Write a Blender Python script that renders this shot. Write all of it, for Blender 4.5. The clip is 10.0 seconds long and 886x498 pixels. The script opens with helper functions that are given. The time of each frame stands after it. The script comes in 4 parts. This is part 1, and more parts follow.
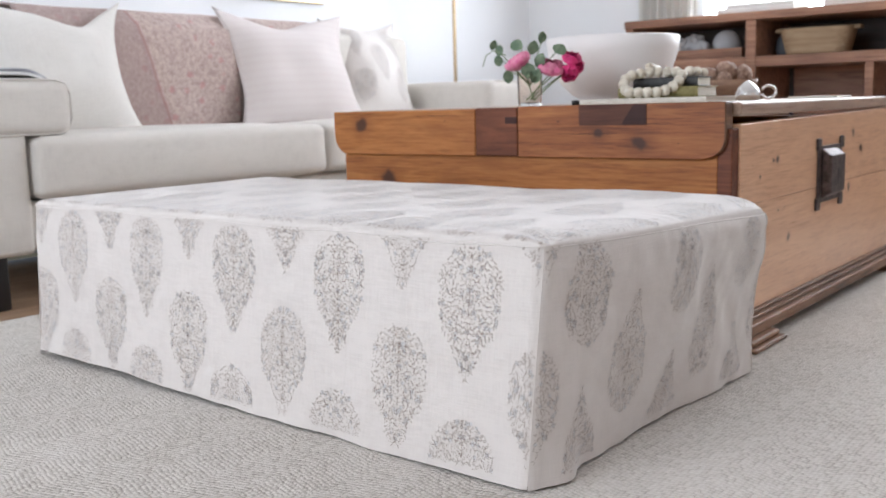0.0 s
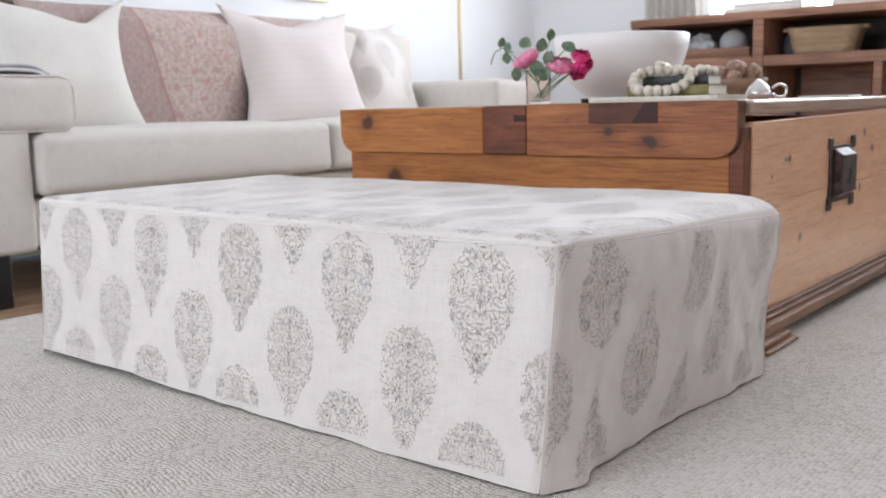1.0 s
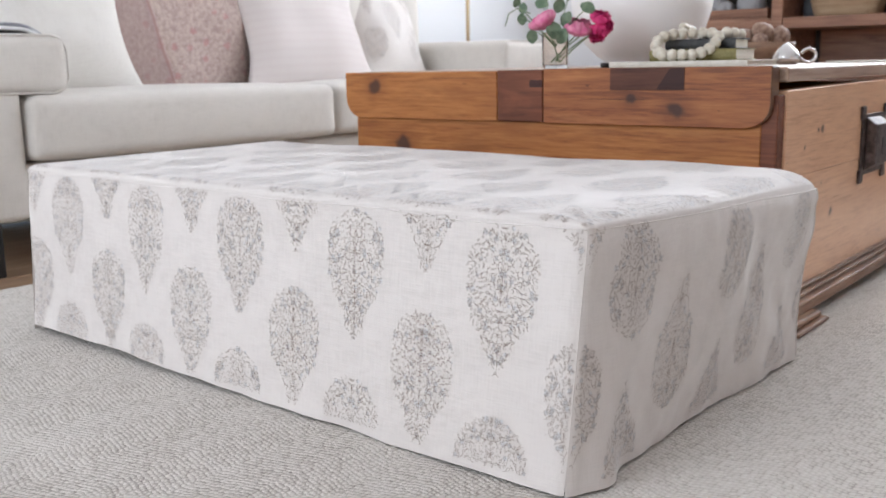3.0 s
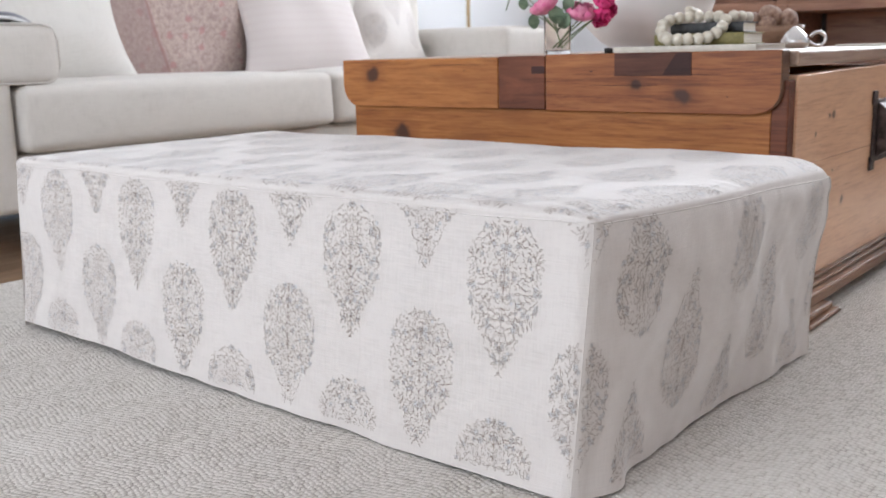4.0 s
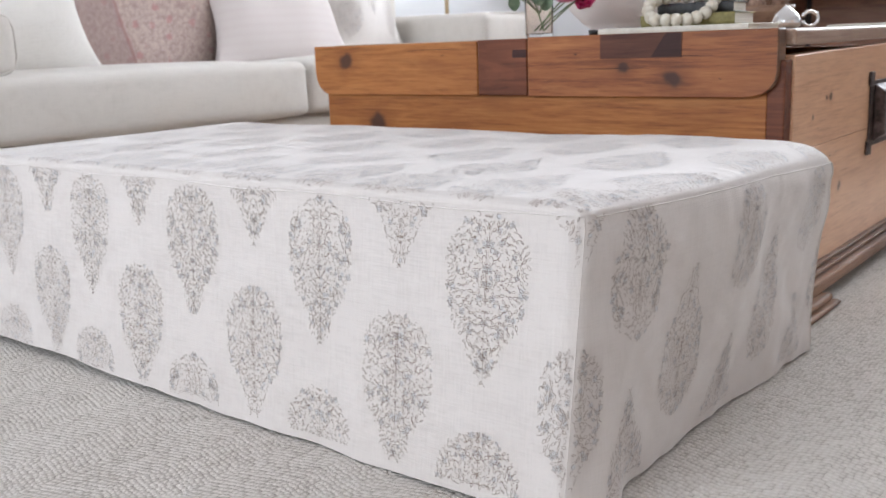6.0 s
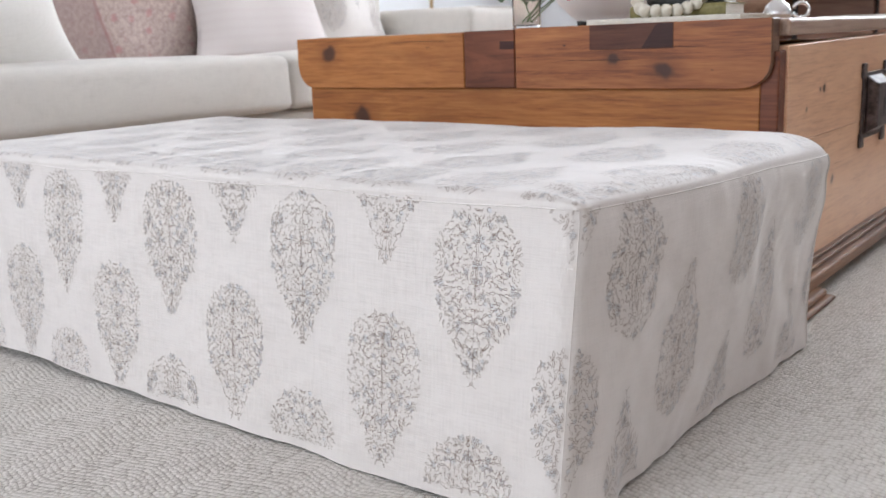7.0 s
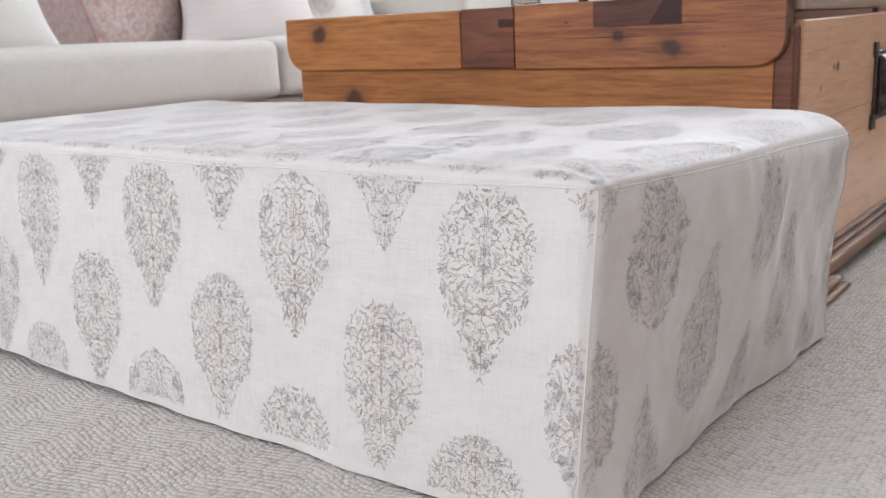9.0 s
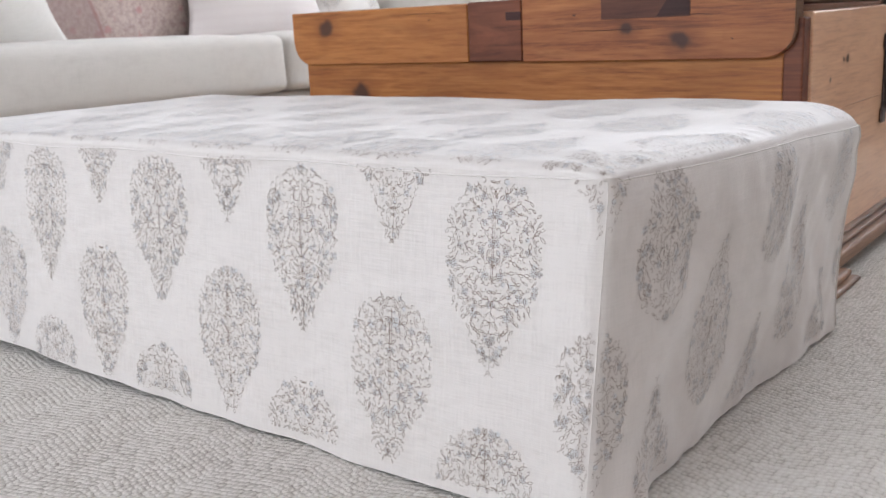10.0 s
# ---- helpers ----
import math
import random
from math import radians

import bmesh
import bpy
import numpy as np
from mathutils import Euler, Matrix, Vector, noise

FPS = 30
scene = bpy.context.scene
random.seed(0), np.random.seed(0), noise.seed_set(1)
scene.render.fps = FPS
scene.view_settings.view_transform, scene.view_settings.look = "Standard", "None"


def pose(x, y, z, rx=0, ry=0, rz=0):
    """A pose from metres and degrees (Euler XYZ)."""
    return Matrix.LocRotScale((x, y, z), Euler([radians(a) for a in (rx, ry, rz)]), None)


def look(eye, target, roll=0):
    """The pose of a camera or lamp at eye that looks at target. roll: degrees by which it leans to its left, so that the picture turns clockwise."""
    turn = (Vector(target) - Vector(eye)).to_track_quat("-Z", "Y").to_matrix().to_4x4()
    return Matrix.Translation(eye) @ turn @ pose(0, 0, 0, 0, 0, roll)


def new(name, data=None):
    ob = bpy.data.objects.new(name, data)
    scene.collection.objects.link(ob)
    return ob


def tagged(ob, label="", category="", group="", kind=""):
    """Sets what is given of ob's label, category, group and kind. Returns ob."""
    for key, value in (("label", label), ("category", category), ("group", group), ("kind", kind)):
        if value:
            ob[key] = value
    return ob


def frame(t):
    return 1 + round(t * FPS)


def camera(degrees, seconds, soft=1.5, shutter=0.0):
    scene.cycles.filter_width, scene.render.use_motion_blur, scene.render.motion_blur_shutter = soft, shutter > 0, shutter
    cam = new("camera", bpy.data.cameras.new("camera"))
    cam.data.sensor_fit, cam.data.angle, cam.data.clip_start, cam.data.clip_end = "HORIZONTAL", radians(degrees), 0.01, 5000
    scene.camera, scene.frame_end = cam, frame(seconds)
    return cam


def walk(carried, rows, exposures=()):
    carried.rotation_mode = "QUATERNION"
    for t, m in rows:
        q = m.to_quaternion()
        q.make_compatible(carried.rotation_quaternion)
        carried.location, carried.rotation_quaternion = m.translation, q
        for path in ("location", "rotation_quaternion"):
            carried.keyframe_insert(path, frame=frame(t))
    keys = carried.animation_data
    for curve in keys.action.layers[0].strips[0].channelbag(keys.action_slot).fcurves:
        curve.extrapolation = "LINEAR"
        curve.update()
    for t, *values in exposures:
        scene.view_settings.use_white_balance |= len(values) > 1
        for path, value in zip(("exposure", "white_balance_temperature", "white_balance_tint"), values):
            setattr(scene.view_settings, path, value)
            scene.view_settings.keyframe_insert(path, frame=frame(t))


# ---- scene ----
cam = camera(49.7, 10.0, soft=1.35)
cam.data.dof.use_dof, cam.data.dof.focus_distance, cam.data.dof.aperture_fstop = True, 1.08, 10.0
METRES, EYE, TILT, LEAN, TURN = 0.445, 0.52, 0.0, 0.0, 39.1
ROWS = [
    (0.0, 0.0, 0.0, 0.0, -0.24, -8.6, 1.56),
    (0.5, -0.0072, 0.0108, -0.0009, -0.24, -8.49, 1.49),
    (1.0, -0.0291, 0.0553, -0.0097, -0.1, -8.62, 1.36),
    (1.5, -0.0454, 0.1158, -0.0041, -0.06, -9.97, 1.24),
    (2.0, -0.0596, 0.1811, 0.0123, 0.01, -10.09, 1.11),
    (2.5, -0.0713, 0.2459, 0.0098, 0.01, -10.28, 0.99),
    (3.0, -0.0742, 0.3071, 0.0097, 0.07, -10.94, 1.02),
    (4.5, -0.0596, 0.489, 0.0056, 0.07, -11.94, 1.64),
    (5.0, -0.0547, 0.5486, 0.0042, -0.34, -12.18, 1.87),
    (5.5, -0.0503, 0.6162, -0.0132, -0.69, -12.21, 1.99),
    (7.0, -0.0554, 0.77, -0.0528, -1.98, -12.43, 2.13),
    (7.5, -0.0607, 0.8301, -0.0755, -2.46, -12.62, 2.1),
    (8.0, -0.068, 0.8774, -0.0805, -2.72, -12.89, 2.18),
    (8.5, -0.0801, 0.9256, -0.0939, -2.95, -12.96, 2.23),
    (9.0, -0.0835, 0.9489, -0.1068, -2.65, -12.96, 2.36),
    (9.5, -0.0872, 0.9551, -0.1107, -2.4, -13.08, 2.45),
    (10.0, -0.0884, 0.957, -0.1162, -2.3, -13.21, 2.52),
]
walk(cam, [(t, pose(0, 0, EYE, TILT, LEAN, TURN) @ pose(METRES * x, METRES * y, METRES * z, 90 + pitch, roll, yaw)) for t, x, y, z, yaw, pitch, roll in ROWS])

# ---- light ----
world = bpy.data.worlds.new("world")
scene.world = world
world.use_nodes = True
wn = world.node_tree
sky = wn.nodes.new("ShaderNodeTexSky")
sky.sky_type, sky.sun_disc = "NISHITA", False
sky.sun_elevation, sky.sun_rotation = radians(38), radians(200)
wn.links.new(sky.outputs[0], wn.nodes["Background"].inputs[0])
wn.nodes["Background"].inputs[1].default_value = 0.12
XW, XE, YS, YN, ZC = -3.5, 3.4, -2.4, 5.25, 2.65   # inner faces of the room


def window_lamp(name, m, w, h, power, colour=(1.0, 0.97, 0.93)):
    d = bpy.data.lights.new(name, "AREA")
    d.shape, d.size, d.size_y, d.energy, d.color = "RECTANGLE", w, h, power, colour
    ob = new(name, d)
    ob.matrix_world = m
    return ob


window_lamp("window_light_south", look((-2.0, YS - 0.05, 1.55), (-2.0, 0, 1.2)), 2.4, 1.5, 77, (0.855, 0.910, 1.0))
window_lamp("window_light_north", look((-0.96, YN + 0.05, 1.62), (-0.96, 0, 1.1)), 2.72, 1.4, 116, (0.86, 0.915, 1.0))
# added orange fill to warm the east-facing sides; no window is known there
window_lamp("window_light_east", look((XE + 0.05, 0.6, 1.6), (0, 0.6, 1.0)), 1.9, 1.4, 8, (1.0, 0.53, 0.20))

# ---- materials ----


def material(name, colour, rough=0.6, metal=0.0):
    m = bpy.data.materials.new(name)
    m.use_nodes = True
    b = m.node_tree.nodes["Principled BSDF"]
    b.inputs["Base Color"].default_value = (*colour, 1)
    b.inputs["Roughness"].default_value = rough
    b.inputs["Metallic"].default_value = metal
    return m


class Nodes:
    """Short hand for building a node tree."""

    def __init__(self, m):
        self.t = m.node_tree
        self.b = self.t.nodes["Principled BSDF"]

    def add(self, kind, **inputs):
        n = self.t.nodes.new(kind)
        for k, v in inputs.items():
            k = int(k[1:]) if k[0] == "i" and k[1:].isdigit() else k.replace("_", " ")
            self.put(n.inputs[k], v)
        return n

    def put(self, socket, v):
        if isinstance(v, bpy.types.NodeSocket):
            self.t.links.new(v, socket)
        else:
            socket.default_value = v

    def coords(self, scale=(1, 1, 1), which="Object"):
        c = self.add("ShaderNodeTexCoord")
        m = self.add("ShaderNodeMapping", Vector=c.outputs[which])
        m.inputs["Scale"].default_value = scale
        return m.outputs[0]

    def noise(self, vec, scale, detail=4.0, rough=0.55, distortion=0.0):
        return self.add("ShaderNodeTexNoise", Vector=vec, Scale=scale, Detail=detail, Roughness=rough, Distortion=distortion).outputs["Fac"]

    def math(self, op, a, b=0.0, c=0.0, clamp=False):
        n = self.add("ShaderNodeMath", i0=a, i1=b, i2=c)
        n.operation, n.use_clamp = op, clamp
        return n.outputs[0]

    def ramp(self, fac, *stops):
        n = self.add("ShaderNodeValToRGB", Fac=fac)
        els = n.color_ramp.elements
        while len(els) < len(stops):
            els.new(0.5)
        for e, (p, c) in zip(els, stops):
            e.position, e.color = p, (*c, 1) if len(c) == 3 else c
        return n.outputs[0]

    def mix(self, fac, a, b, mode="MIX"):
        n = self.add("ShaderNodeMix")
        n.data_type, n.blend_type = "RGBA", mode
        self.put(n.inputs[0], fac)
        self.put(n.inputs[6], a if isinstance(a, bpy.types.NodeSocket) else (*a, 1))
        self.put(n.inputs[7], b if isinstance(b, bpy.types.NodeSocket) else (*b, 1))
        return n.outputs[2]

    def step(self, v, lo, hi):
        n = self.add("ShaderNodeMapRange", Value=v, i1=lo, i2=hi)
        n.interpolation_type = "SMOOTHSTEP"
        return n.outputs[0]

    def colour(self, c):
        self.put(self.b.inputs["Base Color"], c)

    def bump(self, height, strength=0.3, distance=0.002):
        n = self.add("ShaderNodeBump", Strength=strength, Distance=distance, Height=height)
        self.put(self.b.inputs["Normal"], n.outputs[0])


def cloth(name, light, dark, weave=900.0, rough=0.9, strength=0.35, slub=True, sheen=0.15):
    """Woven cloth: crossing threads, slubs and soft uneven tone."""
    m = material(name, light, rough)
    n = Nodes(m)
    n.b.inputs["Sheen Weight"].default_value = sheen
    n.b.inputs["Specular IOR Level"].default_value = 0.2
    v = n.coords()
    big = n.noise(v, 4.0, 3)
    a = n.noise(n.coords((weave, weave * 0.06, weave * 0.06)), 1.0, 2)
    b = n.noise(n.coords((weave * 0.06, weave * 0.06, weave)), 1.0, 2)
    c = n.noise(n.coords((weave * 0.06, weave, weave * 0.06)), 1.0, 2)
    threads = n.math("ADD", n.math("ADD", a, b), c)
    tone = n.math("ADD", n.math("MULTIPLY", threads, 0.45 if slub else 0.25), n.math("MULTIPLY", big, 0.5))
    n.colour(n.ramp(tone, (0.55, dark), (1.0, light)))
    n.bump(threads, strength, 0.0008)
    return m


def timber(name, light, mid, dark, along="X", rough=0.45, scale=1.0, knots=(), streak=0.5, blotch=0.6, band=0.60, gloss=0.5, varied=0.35):
    """Planed softwood: long grain along one axis, growth bands, dents, and knots (x, y, z, radius)."""
    m = material(name, mid, rough)
    n = Nodes(m)
    n.b.inputs["Specular IOR Level"].default_value = gloss
    s = {"X": (1.3, 22, 22), "Y": (22, 1.3, 22), "Z": (22, 22, 1.3)}[along]
    v = n.coords(tuple(scale * q for q in s))
    warp = n.noise(n.coords(), 3.0 * scale, 2)
    bands = n.noise(v, 1.6, 6, 0.6, 1.2)
    fine = n.noise(v, 9.0, 5, 0.7)
    big = n.noise(n.coords(), 2.2, 3)
    tone = n.math("ADD", n.math("MULTIPLY", bands, band), n.math("ADD", n.math("MULTIPLY", fine, 0.89 - band), n.math("MULTIPLY", warp, 0.1)))
    col = n.ramp(tone, (0.37, dark), (0.48, mid), (0.61, light))
    col = n.mix(n.step(big, 0.45, 0.75), col, n.mix(streak, col, dark))
    # cloudy old varnish
    cloud = n.noise(n.coords(tuple(1.0 + 0.22 * q for q in s)), 2.6, 5, 0.62, 0.8)
    col = n.mix(n.math("MULTIPLY", n.step(cloud, 0.50, 0.70), blotch), col, n.mix(0.55, col, dark))
    col = n.mix(n.math("MULTIPLY", n.step(cloud, 0.46, 0.30), blotch * 0.8), col, light)
    # every board has its own tone
    info = n.add("ShaderNodeObjectInfo")
    col = n.mix(n.math("MULTIPLY", info.outputs["Random"], varied), col, n.mix(0.6, col, dark))
    # handling stains and darker heart streaks
    stain = n.noise(n.coords(tuple(0.25 * q for q in s)), 1.0, 4, 0.6, 0.6)
    col = n.mix(n.math("MULTIPLY", n.step(stain, 0.50, 0.66), varied * 1.5), col, dark)
    # nicks and small dark dents
    sp = n.noise(n.coords((60, 60, 60)), 1.0, 2)
    col = n.mix(n.step(sp, 0.74, 0.80), col, (0.06, 0.03, 0.02))
    if knots:
        pos = n.add("ShaderNodeTexCoord").outputs["Object"]
        wob = n.add("ShaderNodeTexNoise", Vector=pos, Scale=25.0)
        pos2 = n.add("ShaderNodeVectorMath", i0=wob.outputs["Color"], i1=(0.03, 0.03, 0.03))
        pos2.operation = "MULTIPLY"
        pos3 = n.add("ShaderNodeVectorMath", i0=pos, i1=pos2.outputs[0])
        for kx, ky, kz, r in knots:
            d = n.add("ShaderNodeVectorMath", i0=pos3.outputs[0], i1=(kx + 0.015, ky + 0.015, kz + 0.015))
            d.operation = "SUBTRACT"
            sc = n.add("ShaderNodeVectorMath", i0=d.outputs[0], i1=(0.8, 0.8, 1.0))
            sc.operation = "MULTIPLY"
            ln = n.add("ShaderNodeVectorMath", i0=sc.outputs[0])
            ln.operation = "LENGTH"
            col = n.mix(n.math("MULTIPLY", n.step(ln.outputs["Value"], r * 2.6, r * 0.8), 0.45), col, dark)
            col = n.mix(n.math("MULTIPLY", n.step(ln.outputs["Value"], r * 1.15, r * 0.5), 0.88), col, (0.055, 0.025, 0.02))
    n.colour(col)
    n.put(n.b.inputs["Roughness"], n.math("ADD", n.math("MULTIPLY", fine, 0.25), rough - 0.12))
    n.bump(n.math("ADD", fine, n.math("MULTIPLY", bands, 0.6)), 0.25, 0.0012)
    return m


def plaster(name, colour):
    m = material(name, colour, 0.75)
    n = Nodes(m)
    v = n.coords()
    n.colour(n.mix(n.step(n.noise(v, 1.1, 3), 0.35, 0.7), colour, tuple(c * 0.965 for c in colour)))
    n.bump(n.noise(v, 160, 3), 0.08, 0.001)
    return m


M_WALL = plaster("wall_paint", (0.865, 0.88, 0.90))
M_CEIL = plaster("ceiling_paint", (0.84, 0.84, 0.84))
M_TRIM = plaster("trim_paint", (0.83, 0.83, 0.82))
M_LINEN = cloth("printed_linen", (0.735, 0.688, 0.652), (0.655, 0.608, 0.572), 520, strength=0.25)
for q in (M_LINEN,):
    q.node_tree.nodes["Principled BSDF"].inputs["Specular IOR Level"].default_value = 0.45
    q.node_tree.nodes["Principled BSDF"].inputs["Roughness"].default_value = 0.62
    q.node_tree.nodes["Principled BSDF"].inputs["Sheen Weight"].default_value = 0.35
M_SOFA = cloth("sofa_linen", (0.695, 0.660, 0.612), (0.600, 0.565, 0.520), 420, strength=0.45)
M_WHITE_CLOTH = cloth("white_pillow_cloth", (0.755, 0.730, 0.690), (0.67, 0.642, 0.60), 420)
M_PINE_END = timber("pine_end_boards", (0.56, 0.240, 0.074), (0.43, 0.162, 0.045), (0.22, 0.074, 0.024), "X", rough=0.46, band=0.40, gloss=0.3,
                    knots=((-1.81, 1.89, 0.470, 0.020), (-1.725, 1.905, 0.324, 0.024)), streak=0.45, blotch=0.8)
M_PINE_RED = timber("pine_red_board", (0.50, 0.200, 0.070), (0.345, 0.120, 0.042), (0.125, 0.038, 0.018), "X", rough=0.46, band=0.45, gloss=0.3,
                    knots=((-1.083, 1.89, 0.447, 0.012), (-0.982, 1.89, 0.425, 0.018)), streak=0.6, blotch=0.9)
M_PINE_DARK = timber("pine_dark_board", (0.28, 0.095, 0.044), (0.19, 0.058, 0.027), (0.075, 0.024, 0.014), "X", blotch=0.8, gloss=0.3)
M_PATCH = timber("repair_patch", (0.17, 0.072, 0.045), (0.12, 0.048, 0.032), (0.065, 0.025, 0.018), "X", gloss=0.2)
M_HEART = timber("heartwood_patch", (0.075, 0.033, 0.028), (0.055, 0.024, 0.021), (0.035, 0.015, 0.013), "X", gloss=0.2)
# pale pine, raised further so the colour carries side light and glare
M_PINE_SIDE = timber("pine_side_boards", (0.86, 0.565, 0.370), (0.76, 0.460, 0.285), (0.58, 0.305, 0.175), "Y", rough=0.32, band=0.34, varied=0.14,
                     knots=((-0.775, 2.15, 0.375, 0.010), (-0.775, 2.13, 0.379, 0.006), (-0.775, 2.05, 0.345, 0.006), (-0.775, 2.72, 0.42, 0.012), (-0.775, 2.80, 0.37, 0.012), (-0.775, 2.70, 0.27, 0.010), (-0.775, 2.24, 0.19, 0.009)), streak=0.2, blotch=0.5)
M_PINE_WORN = timber("worn_pine_plinth", (0.40, 0.23, 0.14), (0.215, 0.112, 0.063), (0.075, 0.037, 0.022), "Y", blotch=0.9, gloss=0.35)
M_PINE_LID = timber("pine_lid_boards", (0.60, 0.46, 0.36), (0.50, 0.36, 0.27), (0.26, 0.155, 0.105), "Y", rough=0.35)
M_WALNUT = timber("console_wood", (0.50, 0.27, 0.172), (0.36, 0.178, 0.108), (0.17, 0.078, 0.047), "X", rough=0.5, blotch=0.4)
# back panel of the console: far darker browns than its boards
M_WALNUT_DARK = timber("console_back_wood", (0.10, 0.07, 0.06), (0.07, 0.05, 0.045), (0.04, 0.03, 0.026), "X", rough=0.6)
M_FLOOR = timber("oak_floor", (0.40, 0.27, 0.17), (0.31, 0.20, 0.125), (0.20, 0.12, 0.07), "Y", rough=0.5)
M_IRON = material("dark_iron", (0.08, 0.06, 0.058), 0.45, 0.35)
nir = Nodes(M_IRON)
nir.colour(nir.ramp(nir.noise(nir.coords(), 60, 4, 0.65), (0.35, (0.045, 0.033, 0.031)), (0.68, (0.16, 0.120, 0.112))))
nir.bump(nir.noise(nir.coords(), 140, 3), 0.5, 0.001)
M_BLACK = material("black_paint", (0.012, 0.011, 0.011), 0.4)
M_BRASS = material("brushed_brass", (0.55, 0.42, 0.26), 0.38, 0.9)
M_CERAMIC = material("white_glaze", (0.80, 0.80, 0.79), 0.16)
M_INK = material("grey_brown_ink", (0.285, 0.215, 0.172), 0.62)
M_INK_BLUE = material("pale_blue_ink", (0.655, 0.650, 0.652), 0.62)
for q, sheen in ((M_INK, 0.72), (M_INK_BLUE, 0.45)):
    q.node_tree.nodes["Principled BSDF"].inputs["Sheen Weight"].default_value = sheen
    q.node_tree.nodes["Principled BSDF"].inputs["Sheen Roughness"].default_value = 0.35


def rug_material():
    m = material("woven_rug", (0.55, 0.52, 0.47), 0.95)
    n = Nodes(m)
    n.b.inputs["Specular IOR Level"].default_value = 0.1
    c = n.add("ShaderNodeTexCoord").outputs["Object"]
    wob = n.add("ShaderNodeTexNoise", Vector=c, Scale=22.0, Detail=3.0)
    w2 = n.add("ShaderNodeVectorMath", i0=wob.outputs["Color"], i1=(0.007, 0.007, 0.0))
    w2.operation = "MULTIPLY"
    c = n.add("ShaderNodeVectorMath", i0=c, i1=w2.outputs[0]).outputs[0]
    sep = n.add("ShaderNodeSeparateXYZ", Vector=c)
    x, y = sep.outputs[0], sep.outputs[1]
    zig = n.math("PINGPONG", x, 0.085)                       # chevron bands 85 mm wide
    v = n.math("ADD", y, n.math("MULTIPLY", zig, 0.28))
    vec = n.add("ShaderNodeCombineXYZ", X=n.math("MULTIPLY", x, 1 / 0.0074), Y=n.math("MULTIPLY", v, 1 / 0.0080), Z=0.0)
    nub = n.add("ShaderNodeTexVoronoi", Vector=vec.outputs[0], Scale=1.0, Randomness=0.42)
    nub.voronoi_dimensions = "2D"
    fibre = n.noise(c, 420, 3, 0.7)
    h = n.math("ADD", n.math("MULTIPLY", nub.outputs["Distance"], -1.5), n.math("MULTIPLY", fibre, 0.75))
    big = n.noise(c, 3.0, 3)
    mid = n.noise(c, 38.0, 3)
    yarn = n.add("ShaderNodeSeparateColor", Color=nub.outputs["Color"]).outputs[0]
    tone = n.math("ADD", n.math("MULTIPLY", h, 0.20), n.math("ADD", n.math("MULTIPLY", big, 0.22), n.math("ADD", n.math("MULTIPLY", yarn, 0.15), n.math("MULTIPLY", mid, 0.10))))
    n.colour(n.ramp(tone, (0.04, (0.45, 0.412, 0.365)), (0.17, (0.655, 0.615, 0.565)), (0.40, (0.775, 0.74, 0.695))))
    n.bump(h, 0.62, 0.0036)
    return m


M_RUG = rug_material()


def floral_material():
    m = cloth("faded_floral_cotton", (0.52, 0.36, 0.33), (0.40, 0.27, 0.25), 420)
    n = Nodes(m)
    v = n.coords()
    ground = n.ramp(n.noise(v, 55, 4, 0.7), (0.34, (0.38, 0.280, 0.255)), (0.64, (0.58, 0.475, 0.43)))
    vo = n.add("ShaderNodeTexVoronoi", Vector=v, Scale=17.0, Randomness=0.6)
    blob = n.math("ADD", vo.outputs["Distance"], n.math("MULTIPLY", n.noise(v, 90, 3), 0.45))
    col = n.mix(n.math("MULTIPLY", n.step(blob, 0.50, 0.36), 0.6), ground, (0.47, 0.225, 0.215))
    v2 = n.add("ShaderNodeTexVoronoi", Vector=v, Scale=75.0)
    col = n.mix(n.math("MULTIPLY", n.step(v2.outputs["Distance"], 0.34, 0.2), 0.45), col, (0.64, 0.54, 0.49))
    # darker printed border along one edge
    sep = n.add("ShaderNodeSeparateXYZ", Vector=v)
    edge = n.math("ADD", sep.outputs[1], n.math("MULTIPLY", n.math("SUBTRACT", sep.outputs[2], 0.48), 0.27))
    band = n.math("MULTIPLY", n.step(edge, 2.170, 2.160), 0.55)
    col = n.mix(band, col, n.mix(n.noise(v, 70, 3), (0.24, 0.15, 0.145), (0.46, 0.36, 0.34)))
    line = n.math("MULTIPLY", n.step(n.math("ABSOLUTE", n.math("SUBTRACT", edge, 2.165)), 0.007, 0.004), 0.7)
    n.colour(n.mix(line, col, (0.36, 0.20, 0.19)))
    return m


M_FLORAL = floral_material()


def stripe_material(name, a, b, axis, period, blend=0.5):
    m = cloth(name, a, b, 420)
    n = Nodes(m)
    sep = n.add("ShaderNodeSeparateXYZ", Vector=n.coords())
    w = n.math("SINE", n.math("MULTIPLY", sep.outputs[axis], 2 * math.pi / period))
    w = n.math("ADD", n.math("MULTIPLY", w, 0.5), n.math("MULTIPLY", n.noise(n.coords(), 18, 3), 0.8))
    n.colour(n.ramp(w, (blend - 0.25, a), (blend + 0.35, b)))
    return m


M_PINK = stripe_material("blush_stripe_cloth", (0.705, 0.645, 0.625), (0.69, 0.625, 0.607), 2, 0.03)
M_THROW = stripe_material("ticking_stripe_cloth", (0.70, 0.70, 0.70), (0.30, 0.30, 0.33), 0, 0.022, 0.5)

# ---- helpers for meshes ----


